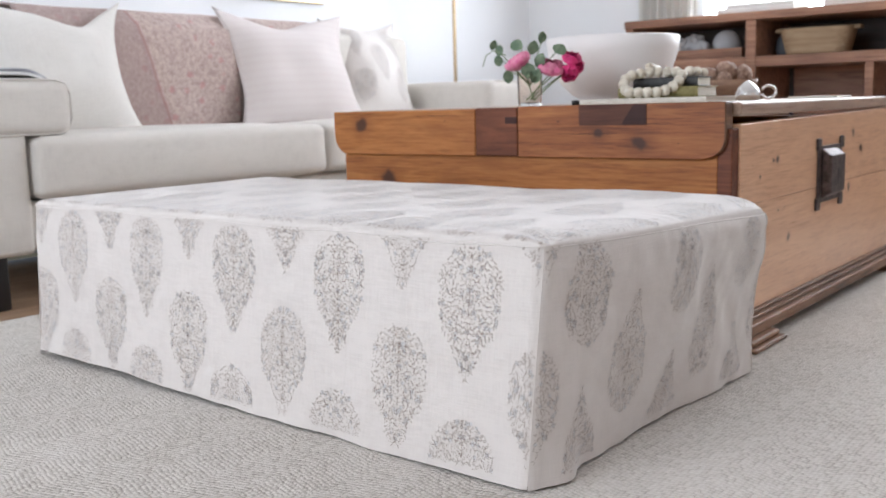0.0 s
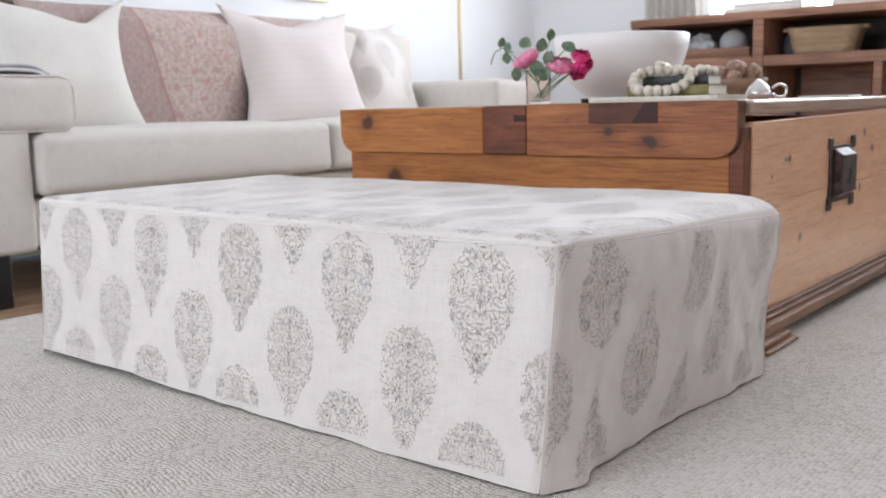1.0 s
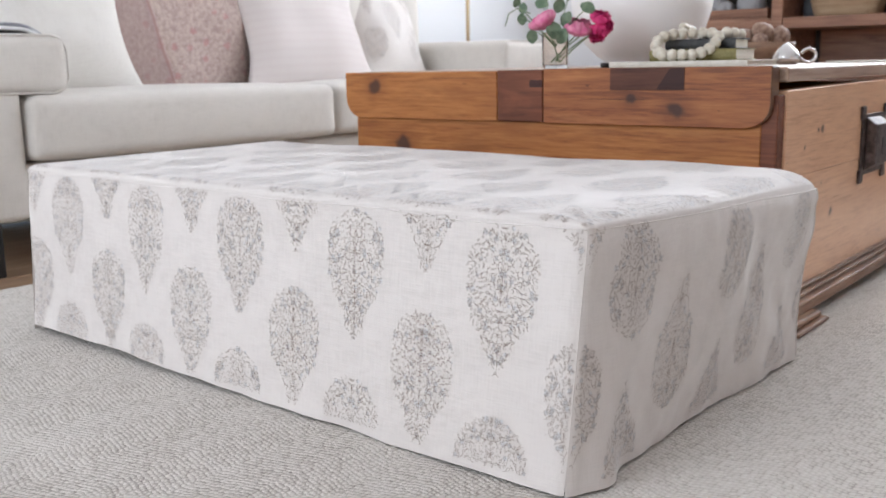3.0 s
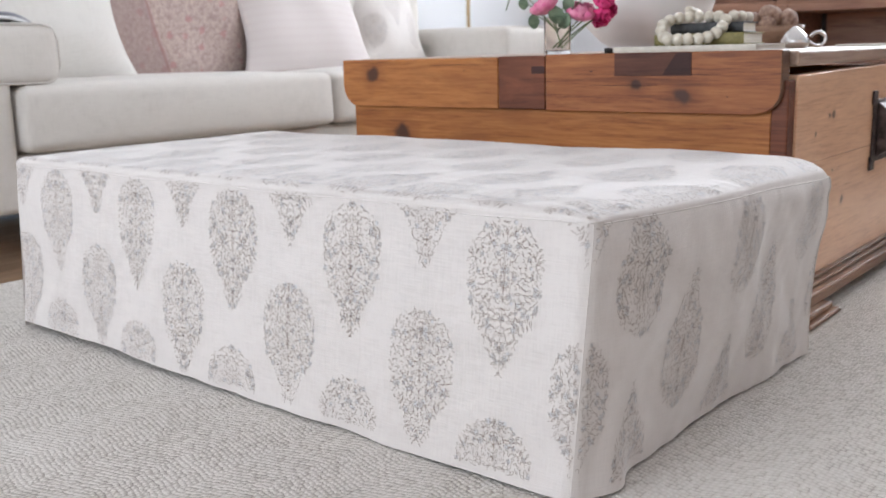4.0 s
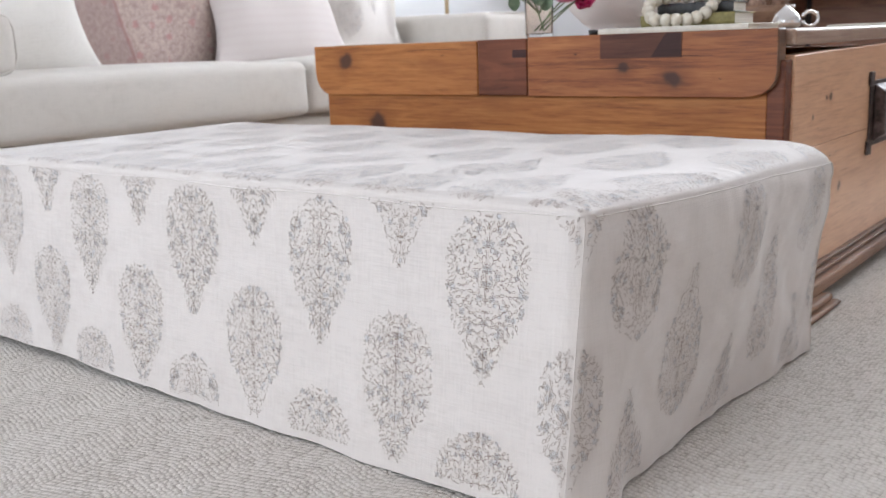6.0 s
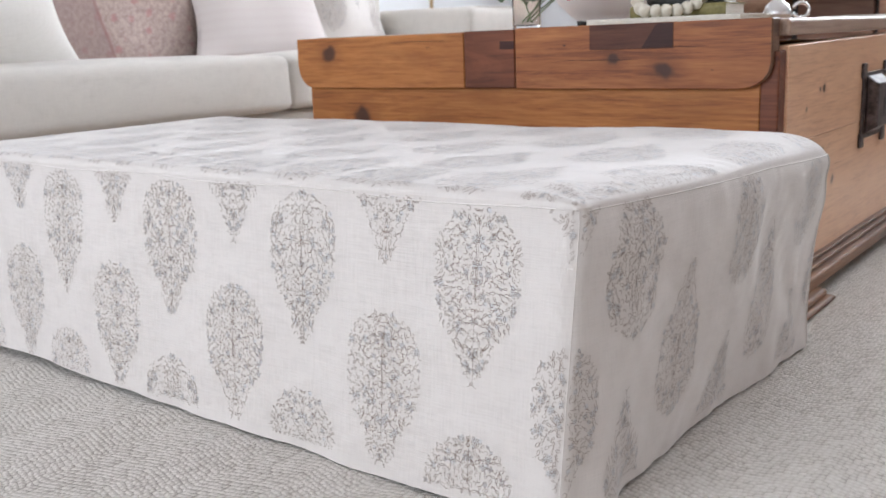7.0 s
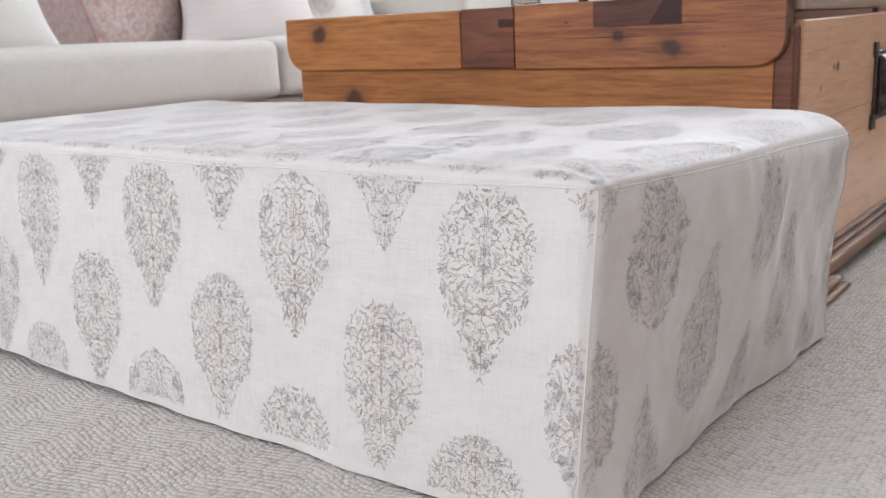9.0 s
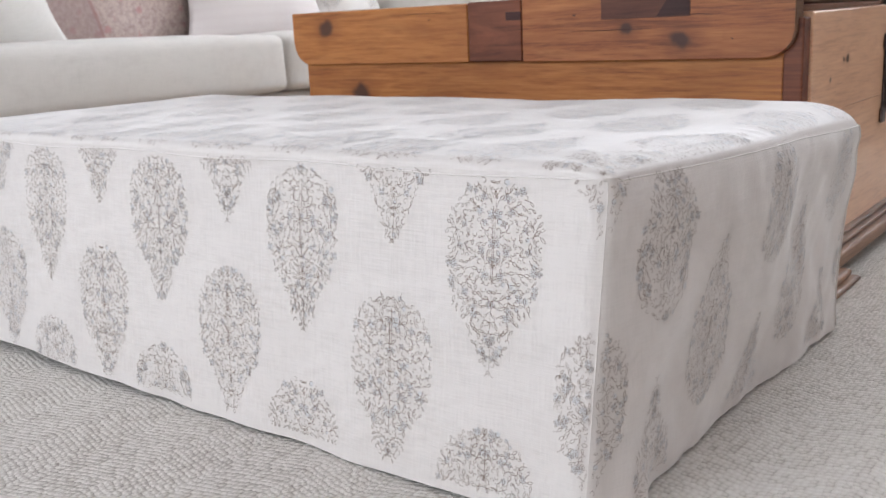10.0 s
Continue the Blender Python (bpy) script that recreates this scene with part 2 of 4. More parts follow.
def mesh_object(name, bm, mats, parent=None, label="", smooth=False):
    me = bpy.data.meshes.new(name)
    bm.normal_update()
    bm.to_mesh(me)
    bm.free()
    for q in mats if isinstance(mats, (list, tuple)) else (mats,):
        me.materials.append(q)
    if smooth:
        me.shade_smooth()
    ob = new(name, me)
    if parent:
        ob.parent = parent
    if label:
        ob["label"] = label
    return ob


def part(name, bm, mat, parent, label="", smooth=False):
    return mesh_object(name, bm, mat, parent, label, smooth)


def thing(name, label, category, group="", kind=""):
    return tagged(new(name), label, category, group, kind)


def add_box(bm, lo, hi, bevel=0.0, segments=2, m=None, mat=0):
    c = [(a + b) / 2 for a, b in zip(lo, hi)]
    s = [abs(b - a) for a, b in zip(lo, hi)]
    r = bmesh.ops.create_cube(bm, size=1, matrix=(m or Matrix()) @ Matrix.LocRotScale(c, None, s))
    faces = {f for v in r["verts"] for f in v.link_faces}
    for f in faces:
        f.material_index = mat
    if bevel:
        edges = {e for f in faces for e in f.edges}
        bmesh.ops.bevel(bm, geom=list(edges), offset=bevel, segments=segments, profile=0.5, affect="EDGES", material=-1)
    return bm


def box(lo, hi, bevel=0.0, segments=2, m=None):
    return add_box(bmesh.new(), lo, hi, bevel, segments, m)


def grid(f, nu, nv, closed_u=False, flip=False):
    """A sheet of points f(u, v), u and v from 0 to 1."""
    bm = bmesh.new()
    vs = [[bm.verts.new(f(i / nu, j / nv)) for j in range(nv + 1)] for i in range(nu + (0 if closed_u else 1))]
    n = len(vs)
    for i in range(nu):
        for j in range(nv):
            q = (vs[i][j], vs[(i + 1) % n][j], vs[(i + 1) % n][j + 1], vs[i][j + 1])
            bm.faces.new(q[::-1] if flip else q)
    return bm


def lathe(profile, seg=32, m=None):
    """A turned shape from (radius, z) pairs."""
    bm = bmesh.new()
    rings = []
    for r, z in profile:
        if r < 1e-5:
            rings.append([bm.verts.new((0, 0, z))])
        else:
            rings.append([bm.verts.new((r * math.cos(2 * math.pi * k / seg), r * math.sin(2 * math.pi * k / seg), z)) for k in range(seg)])
    for a, b in zip(rings, rings[1:]):
        for k in range(seg):
            p = [a[k % len(a)], a[(k + 1) % len(a)], b[(k + 1) % len(b)], b[k % len(b)]]
            q = list(dict.fromkeys(p))
            if len(q) > 2:
                bm.faces.new(q)
    if m:
        bmesh.ops.transform(bm, matrix=m, verts=bm.verts)
    return bm


def add_tube(bm, pts, r, seg=8, mat=0):
    """A round rod along points; r a number or a function of 0..1."""
    pts = [Vector(p) for p in pts]
    rings = []
    for i, p in enumerate(pts):
        t = (pts[min(i + 1, len(pts) - 1)] - pts[max(i - 1, 0)]).normalized()
        a = t.orthogonal().normalized() if i == 0 else (a - t * a.dot(t)).normalized()
        b = t.cross(a)
        rr = r(i / (len(pts) - 1)) if callable(r) else r
        rings.append([bm.verts.new(p + rr * (a * math.cos(2 * math.pi * k / seg) + b * math.sin(2 * math.pi * k / seg))) for k in range(seg)])
    for a_, b_ in zip(rings, rings[1:]):
        for k in range(seg):
            bm.faces.new((a_[k], a_[(k + 1) % seg], b_[(k + 1) % seg], b_[k])).material_index = mat
    bm.faces.new(rings[0][::-1]).material_index = mat
    bm.faces.new(rings[-1]).material_index = mat
    return bm


def tube(pts, r, seg=8):
    return add_tube(bmesh.new(), pts, r, seg)


def lerp(a, b, t):
    return a + (b - a) * t


def wrinkle(x, y, z, s, a):
    return a * noise.noise((x * s, y * s, z * s))


# ---- the room ----
T = 0.14


def wall(name, lo, hi):
    return tagged(mesh_object(name, box(lo, hi), M_WALL), "smooth white painted plaster wall", "wall", kind="structure")


def wall_with_window(name, axis, at, out, span, hole):
    """A wall along one axis with one window opening (from, to, sill, head)."""
    a0, a1 = span
    h0, h1, s, t = hole
    bm = bmesh.new()
    for p0, p1, z0, z1 in ((a0, h0, 0, ZC), (h1, a1, 0, ZC), (h0, h1, 0, s), (h0, h1, t, ZC)):
        if axis == "x":
            add_box(bm, (p0, min(at, out), z0), (p1, max(at, out), z1))
        else:
            add_box(bm, (min(at, out), p0, z0), (max(at, out), p1, z1))
    return tagged(mesh_object(name, bm, M_WALL), "smooth white painted plaster wall with a window opening", "wall", kind="structure")


wall("wall_west", (XW - T, YS - T, 0), (XW, YN + T, ZC))
wall_with_window("wall_north", "x", YN, YN + T, (XW, XE), (-2.32, 0.4, 0.92, 2.3))
wall_with_window("wall_south", "x", YS, YS - T, (XW, XE), (-3.2, -0.8, 0.8, 2.3))
# unseen east wall, set back to weaken its bounce; opening added for the fill
wall_with_window("wall_east", "y", XE, XE + T, (YS - T, YN + T), (-0.4, 1.6, 0.9, 2.3))
tagged(mesh_object("ceiling", box((XW - T, YS - T, ZC), (XE + T, YN + T, ZC + 0.12)), M_CEIL), "flat white painted ceiling", "ceiling", kind="structure")
floor = tagged(mesh_object("floor", box((XW - T, YS - T, -0.08), (XE + T, YN + T, -0.036)), M_FLOOR), "brown oak board floor", "floor", kind="structure")
rug = tagged(mesh_object("rug", box((-2.43, -1.7, -0.024), (1.7, 4.25, -0.006), 0.004), M_RUG), "cream and grey herringbone woven wool rug", "rug")

# ---- ottoman ----
ZT, ZS = 0.341, 0.330                        # top of the cover, fold of top and skirt
OX0, OXF, OX1, OY0, OY1 = -1.994, -0.684, -0.648, 1.054, 1.762


def lean(z):
    return max(0.0, 1 - z / 0.31)


def smooth(t):
    t = max(0.0, min(1.0, t))
    return t * t * (3 - 2 * t)


def corner(d):
    """The sewn corner is a little round: how far a skirt turns in at d from it."""
    return 0.0045 * max(0.0, 1 - d / 0.018) ** 2


def front_at(x, z, off=0.0):
    """Front skirt: x across, z up."""
    k = (x - OX0) / (OXF - OX0)
    d = lean(z)
    edge = smooth((1 - k) / 0.03)
    bell = (wrinkle(x, 0, z, 5, 0.006) + wrinkle(x, 0, z, 14, 0.0025) * (0.3 + d) + wrinkle(x, 3, 0, 9, 0.007) * d * d) * edge * smooth((ZS - z) / 0.09)
    bell += 0.0022 * edge * math.exp(-((z - 0.145 - 0.02 * noise.noise((x * 3, 7, 0))) / 0.012) ** 2) * noise.noise((x * 4, 9, 0))
    r = corner(OXF - x)
    return Vector((x - r - 0.010 * d * k ** 2 - 0.003 * d * (1 - k) ** 4, r + OY0 - lerp(0.018, 0.032, k) * d + bell - off, z))


def right_edge(y, z):
    """How far out the right skirt hangs."""
    k = (y - OY0) / (OY1 - OY0)
    roll = 0.006 * max(0.0, (z - ZS + 0.03) / 0.03) ** 2 * smooth(k / 0.05)
    return OXF + (0.030 * min(1.0, z / 0.3) + 0.007) * math.sin(0.5 * math.pi * min(1.0, k / 0.5)) - roll


def far_edge(z):
    """The loose back corner: swells near the top, hangs in below."""
    return 0.016 * math.sin(math.pi * smooth((z - 0.17) / 0.16)) - 0.017 * math.sin(math.pi * smooth(max(0.0, z) / 0.26)) - 0.018 * lean(z)


def sag(k):
    """The fold drops a little along the side."""
    return 0.014 * min(1.0, k / 0.7) + 0.012 * smooth((k - 0.6) / 0.4)


def gathers(y):
    """Small uneven pleats where the top is eased onto the side skirt."""
    return math.sin(y * 150 + 16 * noise.noise((y * 7, 4, 0))) * max(0.0, 0.2 + 2.4 * noise.noise((y * 11, 8, 0)))


def right_at(y, z, off=0.0):
    """Right skirt: y along, z up."""
    k = (y - OY0) / (OY1 - OY0)
    d = lean(z)
    e = smooth(k / 0.12)
    free = smooth((ZS - z) / 0.045)
    bell = (wrinkle(5, y, z, 6, 0.009) + wrinkle(5, y + z * 0.6, z * 0.5, 16, 0.0055) + wrinkle(5, y - z * 0.5, z * 0.3, 34, 0.0022) - 0.008 * math.sin(math.pi * min(1, z / 0.33)) * smooth((k - 0.5) / 0.5)) * e * free
    # soft folds that hang from the near corner, and gathers under the seam
    bell += 0.0035 * math.sin((ZS - z) * 62 - k * 9) * smooth(k / 0.05) * smooth((0.62 - k) / 0.5) * smooth((z - 0.16) / 0.1) * free
    bell += 0.0008 * gathers(y) * smooth(k / 0.06) * smooth((z - 0.23) / 0.09)
    hem = -0.012 * d * d * math.sin(math.pi * k) * e + 0.014 * d * k * k + 0.020 * d ** 3 * math.exp(-((k - 0.085) / 0.05) ** 2)
    r = corner(y - OY0)
    return Vector((right_edge(y, z) - r - 0.010 * d * (1 - e) + bell * 0.8 + hem + off, y + r - 0.032 * d * (1 - k) ** 3 + far_edge(z) * k ** 3, z - sag(k) * (max(0.0, z) / ZS) ** 3))


def left_at(y, z, off=0.0):
    d = lean(z)
    k = (y - OY0) / (OY1 - OY0)
    return Vector((OX0 - 0.003 * d - off, y - 0.018 * d * (1 - k) ** 3, z))


def back_at(x, z, off=0.0):
    d = lean(z)
    k = (x - OX0) / (OX1 - OX0)
    return Vector((x - 0.003 * d * (1 - k) ** 4 + (right_at(OY1, z).x - OX1) * k ** 6, OY1 + far_edge(z) * k ** 6 + off, z - sag(1.0) * k ** 6 * (max(0.0, z) / ZS) ** 3))


def top_at(x, y, off=0.0):
    """Top panel, rolled over at its edges."""
    xr = right_edge(y, ZS)
    x = OX0 + (x - OX0) * (xr - OX0) / (OX1 - OX0)
    low = 0.0
    k = (y - OY0) / (OY1 - OY0)
    for d, rr, fall in ((x - OX0, 0.03, ZT - ZS), (xr - x, 0.075, ZT - ZS + sag(k)), (y - OY0, 0.016, ZT - ZS + sag(k) * smooth(1 - (xr - x) / 0.075)), (OY1 - y, 0.09, ZT - ZS + 0.016)):
        if d < rr:
            t = 1 - max(d, 0) / rr
            low = math.hypot(low, fall * (1 - math.sqrt(max(0.0, 1 - t * t))))
    inn = smooth(min(x - OX0, xr - x, y - OY0, OY1 - y) / 0.06)
    z = ZT - low + inn * (wrinkle(x, y, 0, 4, 0.004) + wrinkle(x, y, 0, 17, 0.0012))
    # puckers that run in from the near corner
    c = math.hypot(x - OXF, y - OY0)
    ang = math.atan2(y - OY0, OXF - x + 0.02)
    z += inn * 0.004 * math.sin(ang * 11) * smooth(c / 0.03) * smooth((0.17 - c) / 0.12)
    # gathers along the side seam
    side = smooth((xr - x) / 0.012) * smooth((0.07 - (xr - x)) / 0.06)
    z += 0.0013 * side * smooth(k / 0.06) * gathers(y + 0.25 * (xr - x))
    r = corner(math.hypot(xr - x, y - OY0))
    return Vector((x - r, y + r, z + off))


def eased(t):
    """Finer steps near both ends."""
    return t - math.sin(2 * math.pi * t) / (2 * math.pi) * 0.85


ottoman = thing("ottoman", "large low ottoman in a cream block-printed linen slipcover on the rug", "ottoman")
skirts = {}
for nm, fn, a0, a1, cnt, flip in (("front_skirt", front_at, OX0, OXF, 130, False), ("side_skirt", right_at, OY0, OY1, 170, False),
                                  ("back_skirt", back_at, OX0, OX1, 40, True), ("side_skirt", left_at, OY0, OY1, 40, True)):
    def hem(a, _n=nm):
        return -0.002 + 0.006 * noise.noise((a * 5.5, 2, 0)) + (0.010 * smooth((-1.25 - a) / 0.4) if a < 0 else 0.0)
    sk = part(nm, grid(lambda u, v: fn(lerp(a0, a1, u), lerp(hem(lerp(a0, a1, u)), ZS, v)), cnt, 36, flip=flip), M_LINEN, ottoman, smooth=True)
    skirts.setdefault(fn, sk)
top_panel = part("top_panel", grid(lambda u, v: top_at(lerp(OX0, OX1, eased(u)), lerp(OY0, OY1, eased(v))), 150, 170), M_LINEN, ottoman, smooth=True)
# stitched seams
part("seam", tube([front_at(lerp(OX0, OXF, i / 60), ZS - 0.004 - 0.002 * math.sin(i * 0.4), 0.0002) for i in range(61)], 0.0009, 6), M_LINEN, ottoman, smooth=True)
part("seam", tube([right_at(lerp(OY0, OY1, i / 40), ZS - 0.004, -0.0003) for i in range(41)], 0.0009, 6), M_LINEN, ottoman, smooth=True)
part("seam", tube([front_at(OXF, lerp(0.004, ZS - 0.003, i / 20), -0.0005) for i in range(21)], 0.0009, 6), M_LINEN, ottoman, smooth=True)
part("seam", tube([right_at(OY1, lerp(0.004, ZS - 0.003, i / 30), 0.0) for i in range(31)], 0.0018, 6), M_LINEN, ottoman, smooth=True)
part("mattress", box((OX0 + 0.05, OY0 + 0.05, -0.0055), (OXF - 0.05, OY1 - 0.05, 0.30), 0.03), M_LINEN, ottoman)

# block print: a tear-drop bush of small leaves
MW, MH = 0.109, 0.192


def half_width(q):
    """Half width of the bush at q of its height, from tip (0) to crown (1)."""
    shape = ((0, 0.0), (0.06, 0.07), (0.13, 0.16), (0.20, 0.19), (0.28, 0.27), (0.36, 0.385), (0.46, 0.455), (0.60, 0.49), (0.72, 0.50))
    for (q0, w0), (q1, w1) in zip(shape, shape[1:]):
        if q <= q1:
            return lerp(w0, w1, (q - q0) / (q1 - q0))
    return 0.5 * math.sqrt(max(0.0, 1 - ((q - 0.72) / 0.28) ** 2.1))


def leaf_outline(x, y, a, size, w):
    """A small open leaf drawn as one line, its tip towards a."""
    dx, dy = math.sin(a), math.cos(a)
    pts = []
    for i in range(9):
        t = i / 8
        q = 1 - abs(2 * t - 1)
        e = w * math.sin(math.pi * q) ** 0.8 * (1 if t < 0.5 else -1) if 0 < q < 1 else 0.0
        pts.append((x + dx * size * (2 * q - 1) + dy * e, y + dy * size * (2 * q - 1) - dx * e))
    return pts


def motif_strokes(seed):
    """Strokes in the bush's own plane: lists of points, each a thin inked line; and blossoms."""
    rng = random.Random(seed)
    strokes, spots = [], []

    def both(pts):
        strokes.append(pts)
        sx, sy = rng.uniform(-0.0007, 0.0007), rng.uniform(-0.0007, 0.0007)
        strokes.append([(-x + sx, y + sy) for x, y in pts])

    # twin stem up the middle, with short gaps
    for q0, q1 in ((0.03, 0.2), (0.24, 0.44), (0.47, 0.68), (0.72, 0.93)):
        strokes.append([(0.0006 + 0.0005 * math.sin(9 * q), MH * q) for q in (lerp(q0, q1, k / 5) for k in range(6))])
    strokes.append([(-0.0016, MH * lerp(0.5, 0.86, k / 6)) for k in range(7)])
    # short side shoots that curve up and out
    for q in (0.2, 0.33, 0.46, 0.6, 0.74, 0.86):
        q += rng.uniform(-0.03, 0.03)
        x0 = half_width(min(0.97, q + 0.06)) * MW * rng.uniform(0.1, 0.5)
        reach, rise = MW * rng.uniform(0.07, 0.12), MH * rng.uniform(0.03, 0.06)
        both([(x0 + reach * math.sin(1.45 * t), MH * q + rise * t * t) for t in (0.0, 0.25, 0.45, 0.65, 0.85, 1.0)])
    pts, tries = [], 0
    while tries < 4000 and len(pts) < 170:
        tries += 1
        q = rng.uniform(0.01, 0.995)
        p = (rng.uniform(0.02, 1.03) * half_width(q) * MW, q * MH)
        if all((p[0] - o[0]) ** 2 + (p[1] - o[1]) ** 2 > 0.0056 ** 2 for o in pts):
            pts.append(p)
    for x, y in pts:
        kind = rng.random()
        a = rng.choice((0.5, 1.1, -0.4, 1.9, 2.6)) + rng.uniform(-0.5, 0.5)
        size = rng.uniform(0.0025, 0.0040)
        if kind < 0.60:      # leaf with its stalk
            both(leaf_outline(x, y, a, size, size * rng.uniform(0.32, 0.46)))
            bend = rng.uniform(-0.8, 0.8)
            dx, dy = math.sin(a), math.cos(a)
            both([(x - dx * size * (1 + t) + dy * bend * size * t * t, y - dy * size * (1 + t) - dx * bend * size * t * t) for t in (0, 0.4, 0.8, 1.2)])
        elif kind < 0.86:    # curled tendril
            turn = rng.choice((-4.4, 4.4))
            both([(x + size * (1 - 0.7 * t) * math.cos(a + turn * t), y + size * (1 - 0.7 * t) * math.sin(a + turn * t)) for t in (0, 0.15, 0.3, 0.45, 0.6, 0.75, 0.9)])
        else:                # blossom of open petals round a pale fill
            for k in range(4):
                b = a + 1.57 * k
                both(leaf_outline(x + 0.85 * size * math.sin(b), y + 0.85 * size * math.cos(b), b, size * 0.55, size * 0.34))
            spots += [(x, y, size * 1.1), (-x, y, size * 1.1)]
        if kind < 0.86 and rng.random() < 0.12:
            spots.append((x, y, size * rng.uniform(0.7, 1.1)))
    return strokes, spots


MOTIFS = [motif_strokes(k) for k in range(5)]


def add_motif(parent, k, surface, cx, tip, up, inside, rng, wide=1.0):
    """Lay one bush on a cover panel: across = centre, tip = where its point lies, up = +1 crown above the tip."""
    strokes, spots = MOTIFS[k % len(MOTIFS)]
    bm = bmesh.new()
    for x, y, r in spots:
        lobes = [r * (1.25 if j % 2 else 0.75) for j in range(12)]
        ring = [(cx + wide * x + lobes[j] * math.cos(j * 0.5236), tip + up * (y + lobes[j] * math.sin(j * 0.5236))) for j in range(12)]
        if all(inside(*p) for p in ring):
            fc = bm.faces.new([bm.verts.new(surface(*p, 0.0005)) for p in ring])
            fc.material_index = 1
    for st in strokes:
        p = [(cx + wide * x, tip + up * y) for x, y in st]
        if not all(inside(*q) for q in p):
            continue
        w = rng.uniform(0.00015, 0.00027)
        prev = None
        for i, (a, b) in enumerate(p):
            a0, b0 = p[max(i - 1, 0)]
            a1, b1 = p[min(i + 1, len(p) - 1)]
            tx, ty = a1 - a0, b1 - b0
            ln = math.hypot(tx, ty) or 1.0
            nx, ny = -ty / ln * w, tx / ln * w
            cur = (bm.verts.new(surface(a + nx, b + ny, 0.0009)), bm.verts.new(surface(a - nx, b - ny, 0.0009)))
            if prev:
                bm.faces.new((prev[0], cur[0], cur[1], prev[1]))
            prev = cur
    if bm.faces:
        part("printed_motif", bm, [M_INK, M_INK_BLUE], parent)
    else:
        bm.free()


prng = random.Random(7)
idx = 0
PX, PZ = 0.2605, 0.248


def on_front(a, b):
    return OX0 < a < OXF - 0.001 and 0.008 < b < ZS - 0.001


def on_right(a, b):
    return OY0 + 0.002 < a < OY1 and 0.010 < b < ZS - 0.001


def on_top(a, b):
    return OX0 + 0.002 < a < OX1 - 0.002 and OY0 + 0.001 < b < OY1 - 0.002


def right_slant(a, b, off=0.0):
    """The side panel was cut a little off the straight."""
    return right_at(a + 0.22 * (a - OY0) * (b - 0.14), b, off)


for k in range(6):
    for cx, tips in ((-0.804 - PX * k, (0.130, 0.130 - PZ)), (-0.670 - PX * k, (0.249, 0.249 - PZ))):
        for tip in tips:
            if cx > OX0 - 0.04:
                add_motif(skirts[front_at], idx, front_at, cx, tip, 1, on_front, prng)
            idx += 1
for k in range(3):
    for cy, tips in ((1.148 + 0.262 * k, (0.373, 0.121)), (1.270 + 0.258 * k, (0.243, 0.0))):
        for tip in tips:
            add_motif(skirts[right_at], idx, right_slant, cy, tip, -1, on_right, prng, 0.86)
            idx += 1
# the part of the corner bush that runs on round the corner
for tip in (0.249, 0.001):
    add_motif(skirts[right_at], idx, right_at, OY0 - 0.014, tip, 1, on_right, prng)
for k in range(-1, 6):
    for cx, tips, way in ((-0.800 - PX * k, (1.245, 1.488, 1.731), -1), (-0.93 - PX * k, (1.365, 1.608, 1.851), -1)):
        for tip in tips:
            add_motif(top_panel, idx, top_at, cx, tip, way, on_top, prng)
            idx += 1
    add_motif(top_panel, idx, top_at, -0.93 - PX * k, OY0 - 0.083, 1, on_top, prng)

# ---- pine trunk used as a coffee table ----
TX0, TX1, TY0, TY1 = -1.888, -0.772, 1.905, 3.14
trunk = thing("trunk", "old honey pine blanket trunk with an iron lock", "trunk")
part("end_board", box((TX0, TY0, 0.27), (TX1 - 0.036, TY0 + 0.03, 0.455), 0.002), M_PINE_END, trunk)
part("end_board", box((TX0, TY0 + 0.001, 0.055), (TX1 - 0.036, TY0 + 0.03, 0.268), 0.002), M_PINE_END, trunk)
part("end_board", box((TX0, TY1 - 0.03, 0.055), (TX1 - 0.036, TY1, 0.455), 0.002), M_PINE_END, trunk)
part("corner_post", box((TX1 - 0.036, TY0 - 0.002, 0.055), (TX1 - 0.004, TY0 + 0.034, 0.455), 0.003), M_PINE_DARK, trunk)
bm = box((TX1 - 0.03, TY0 + 0.034, 0.29), (TX1, TY1, 0.463), 0.0025, 2)
for v in bm.verts:       # the board has warped and rises towards the back
    if v.co.z > 0.4 and v.co.y > 2.5:
        v.co.z += 0.013
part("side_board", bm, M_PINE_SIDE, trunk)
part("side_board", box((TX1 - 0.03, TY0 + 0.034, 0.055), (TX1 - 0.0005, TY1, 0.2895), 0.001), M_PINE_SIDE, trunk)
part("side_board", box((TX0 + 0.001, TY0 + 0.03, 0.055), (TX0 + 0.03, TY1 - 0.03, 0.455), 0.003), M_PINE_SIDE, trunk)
part("bottom_board", box((TX0 + 0.03, TY0 + 0.03, 0.075), (TX1 - 0.03, TY1 - 0.03, 0.095)), M_PINE_SIDE, trunk)
# lid and its end cleat of three boards with rounded lower corners
# bevel widened so the lid's rim catches a pale glare
part("lid_board", box((TX0 + 0.0, TY0 + 0.026, 0.479), (TX1 + 0.002, TY1 + 0.01, 0.508), 0.006, 3), M_PINE_LID, trunk, "worn pine lid with a bevelled edge")


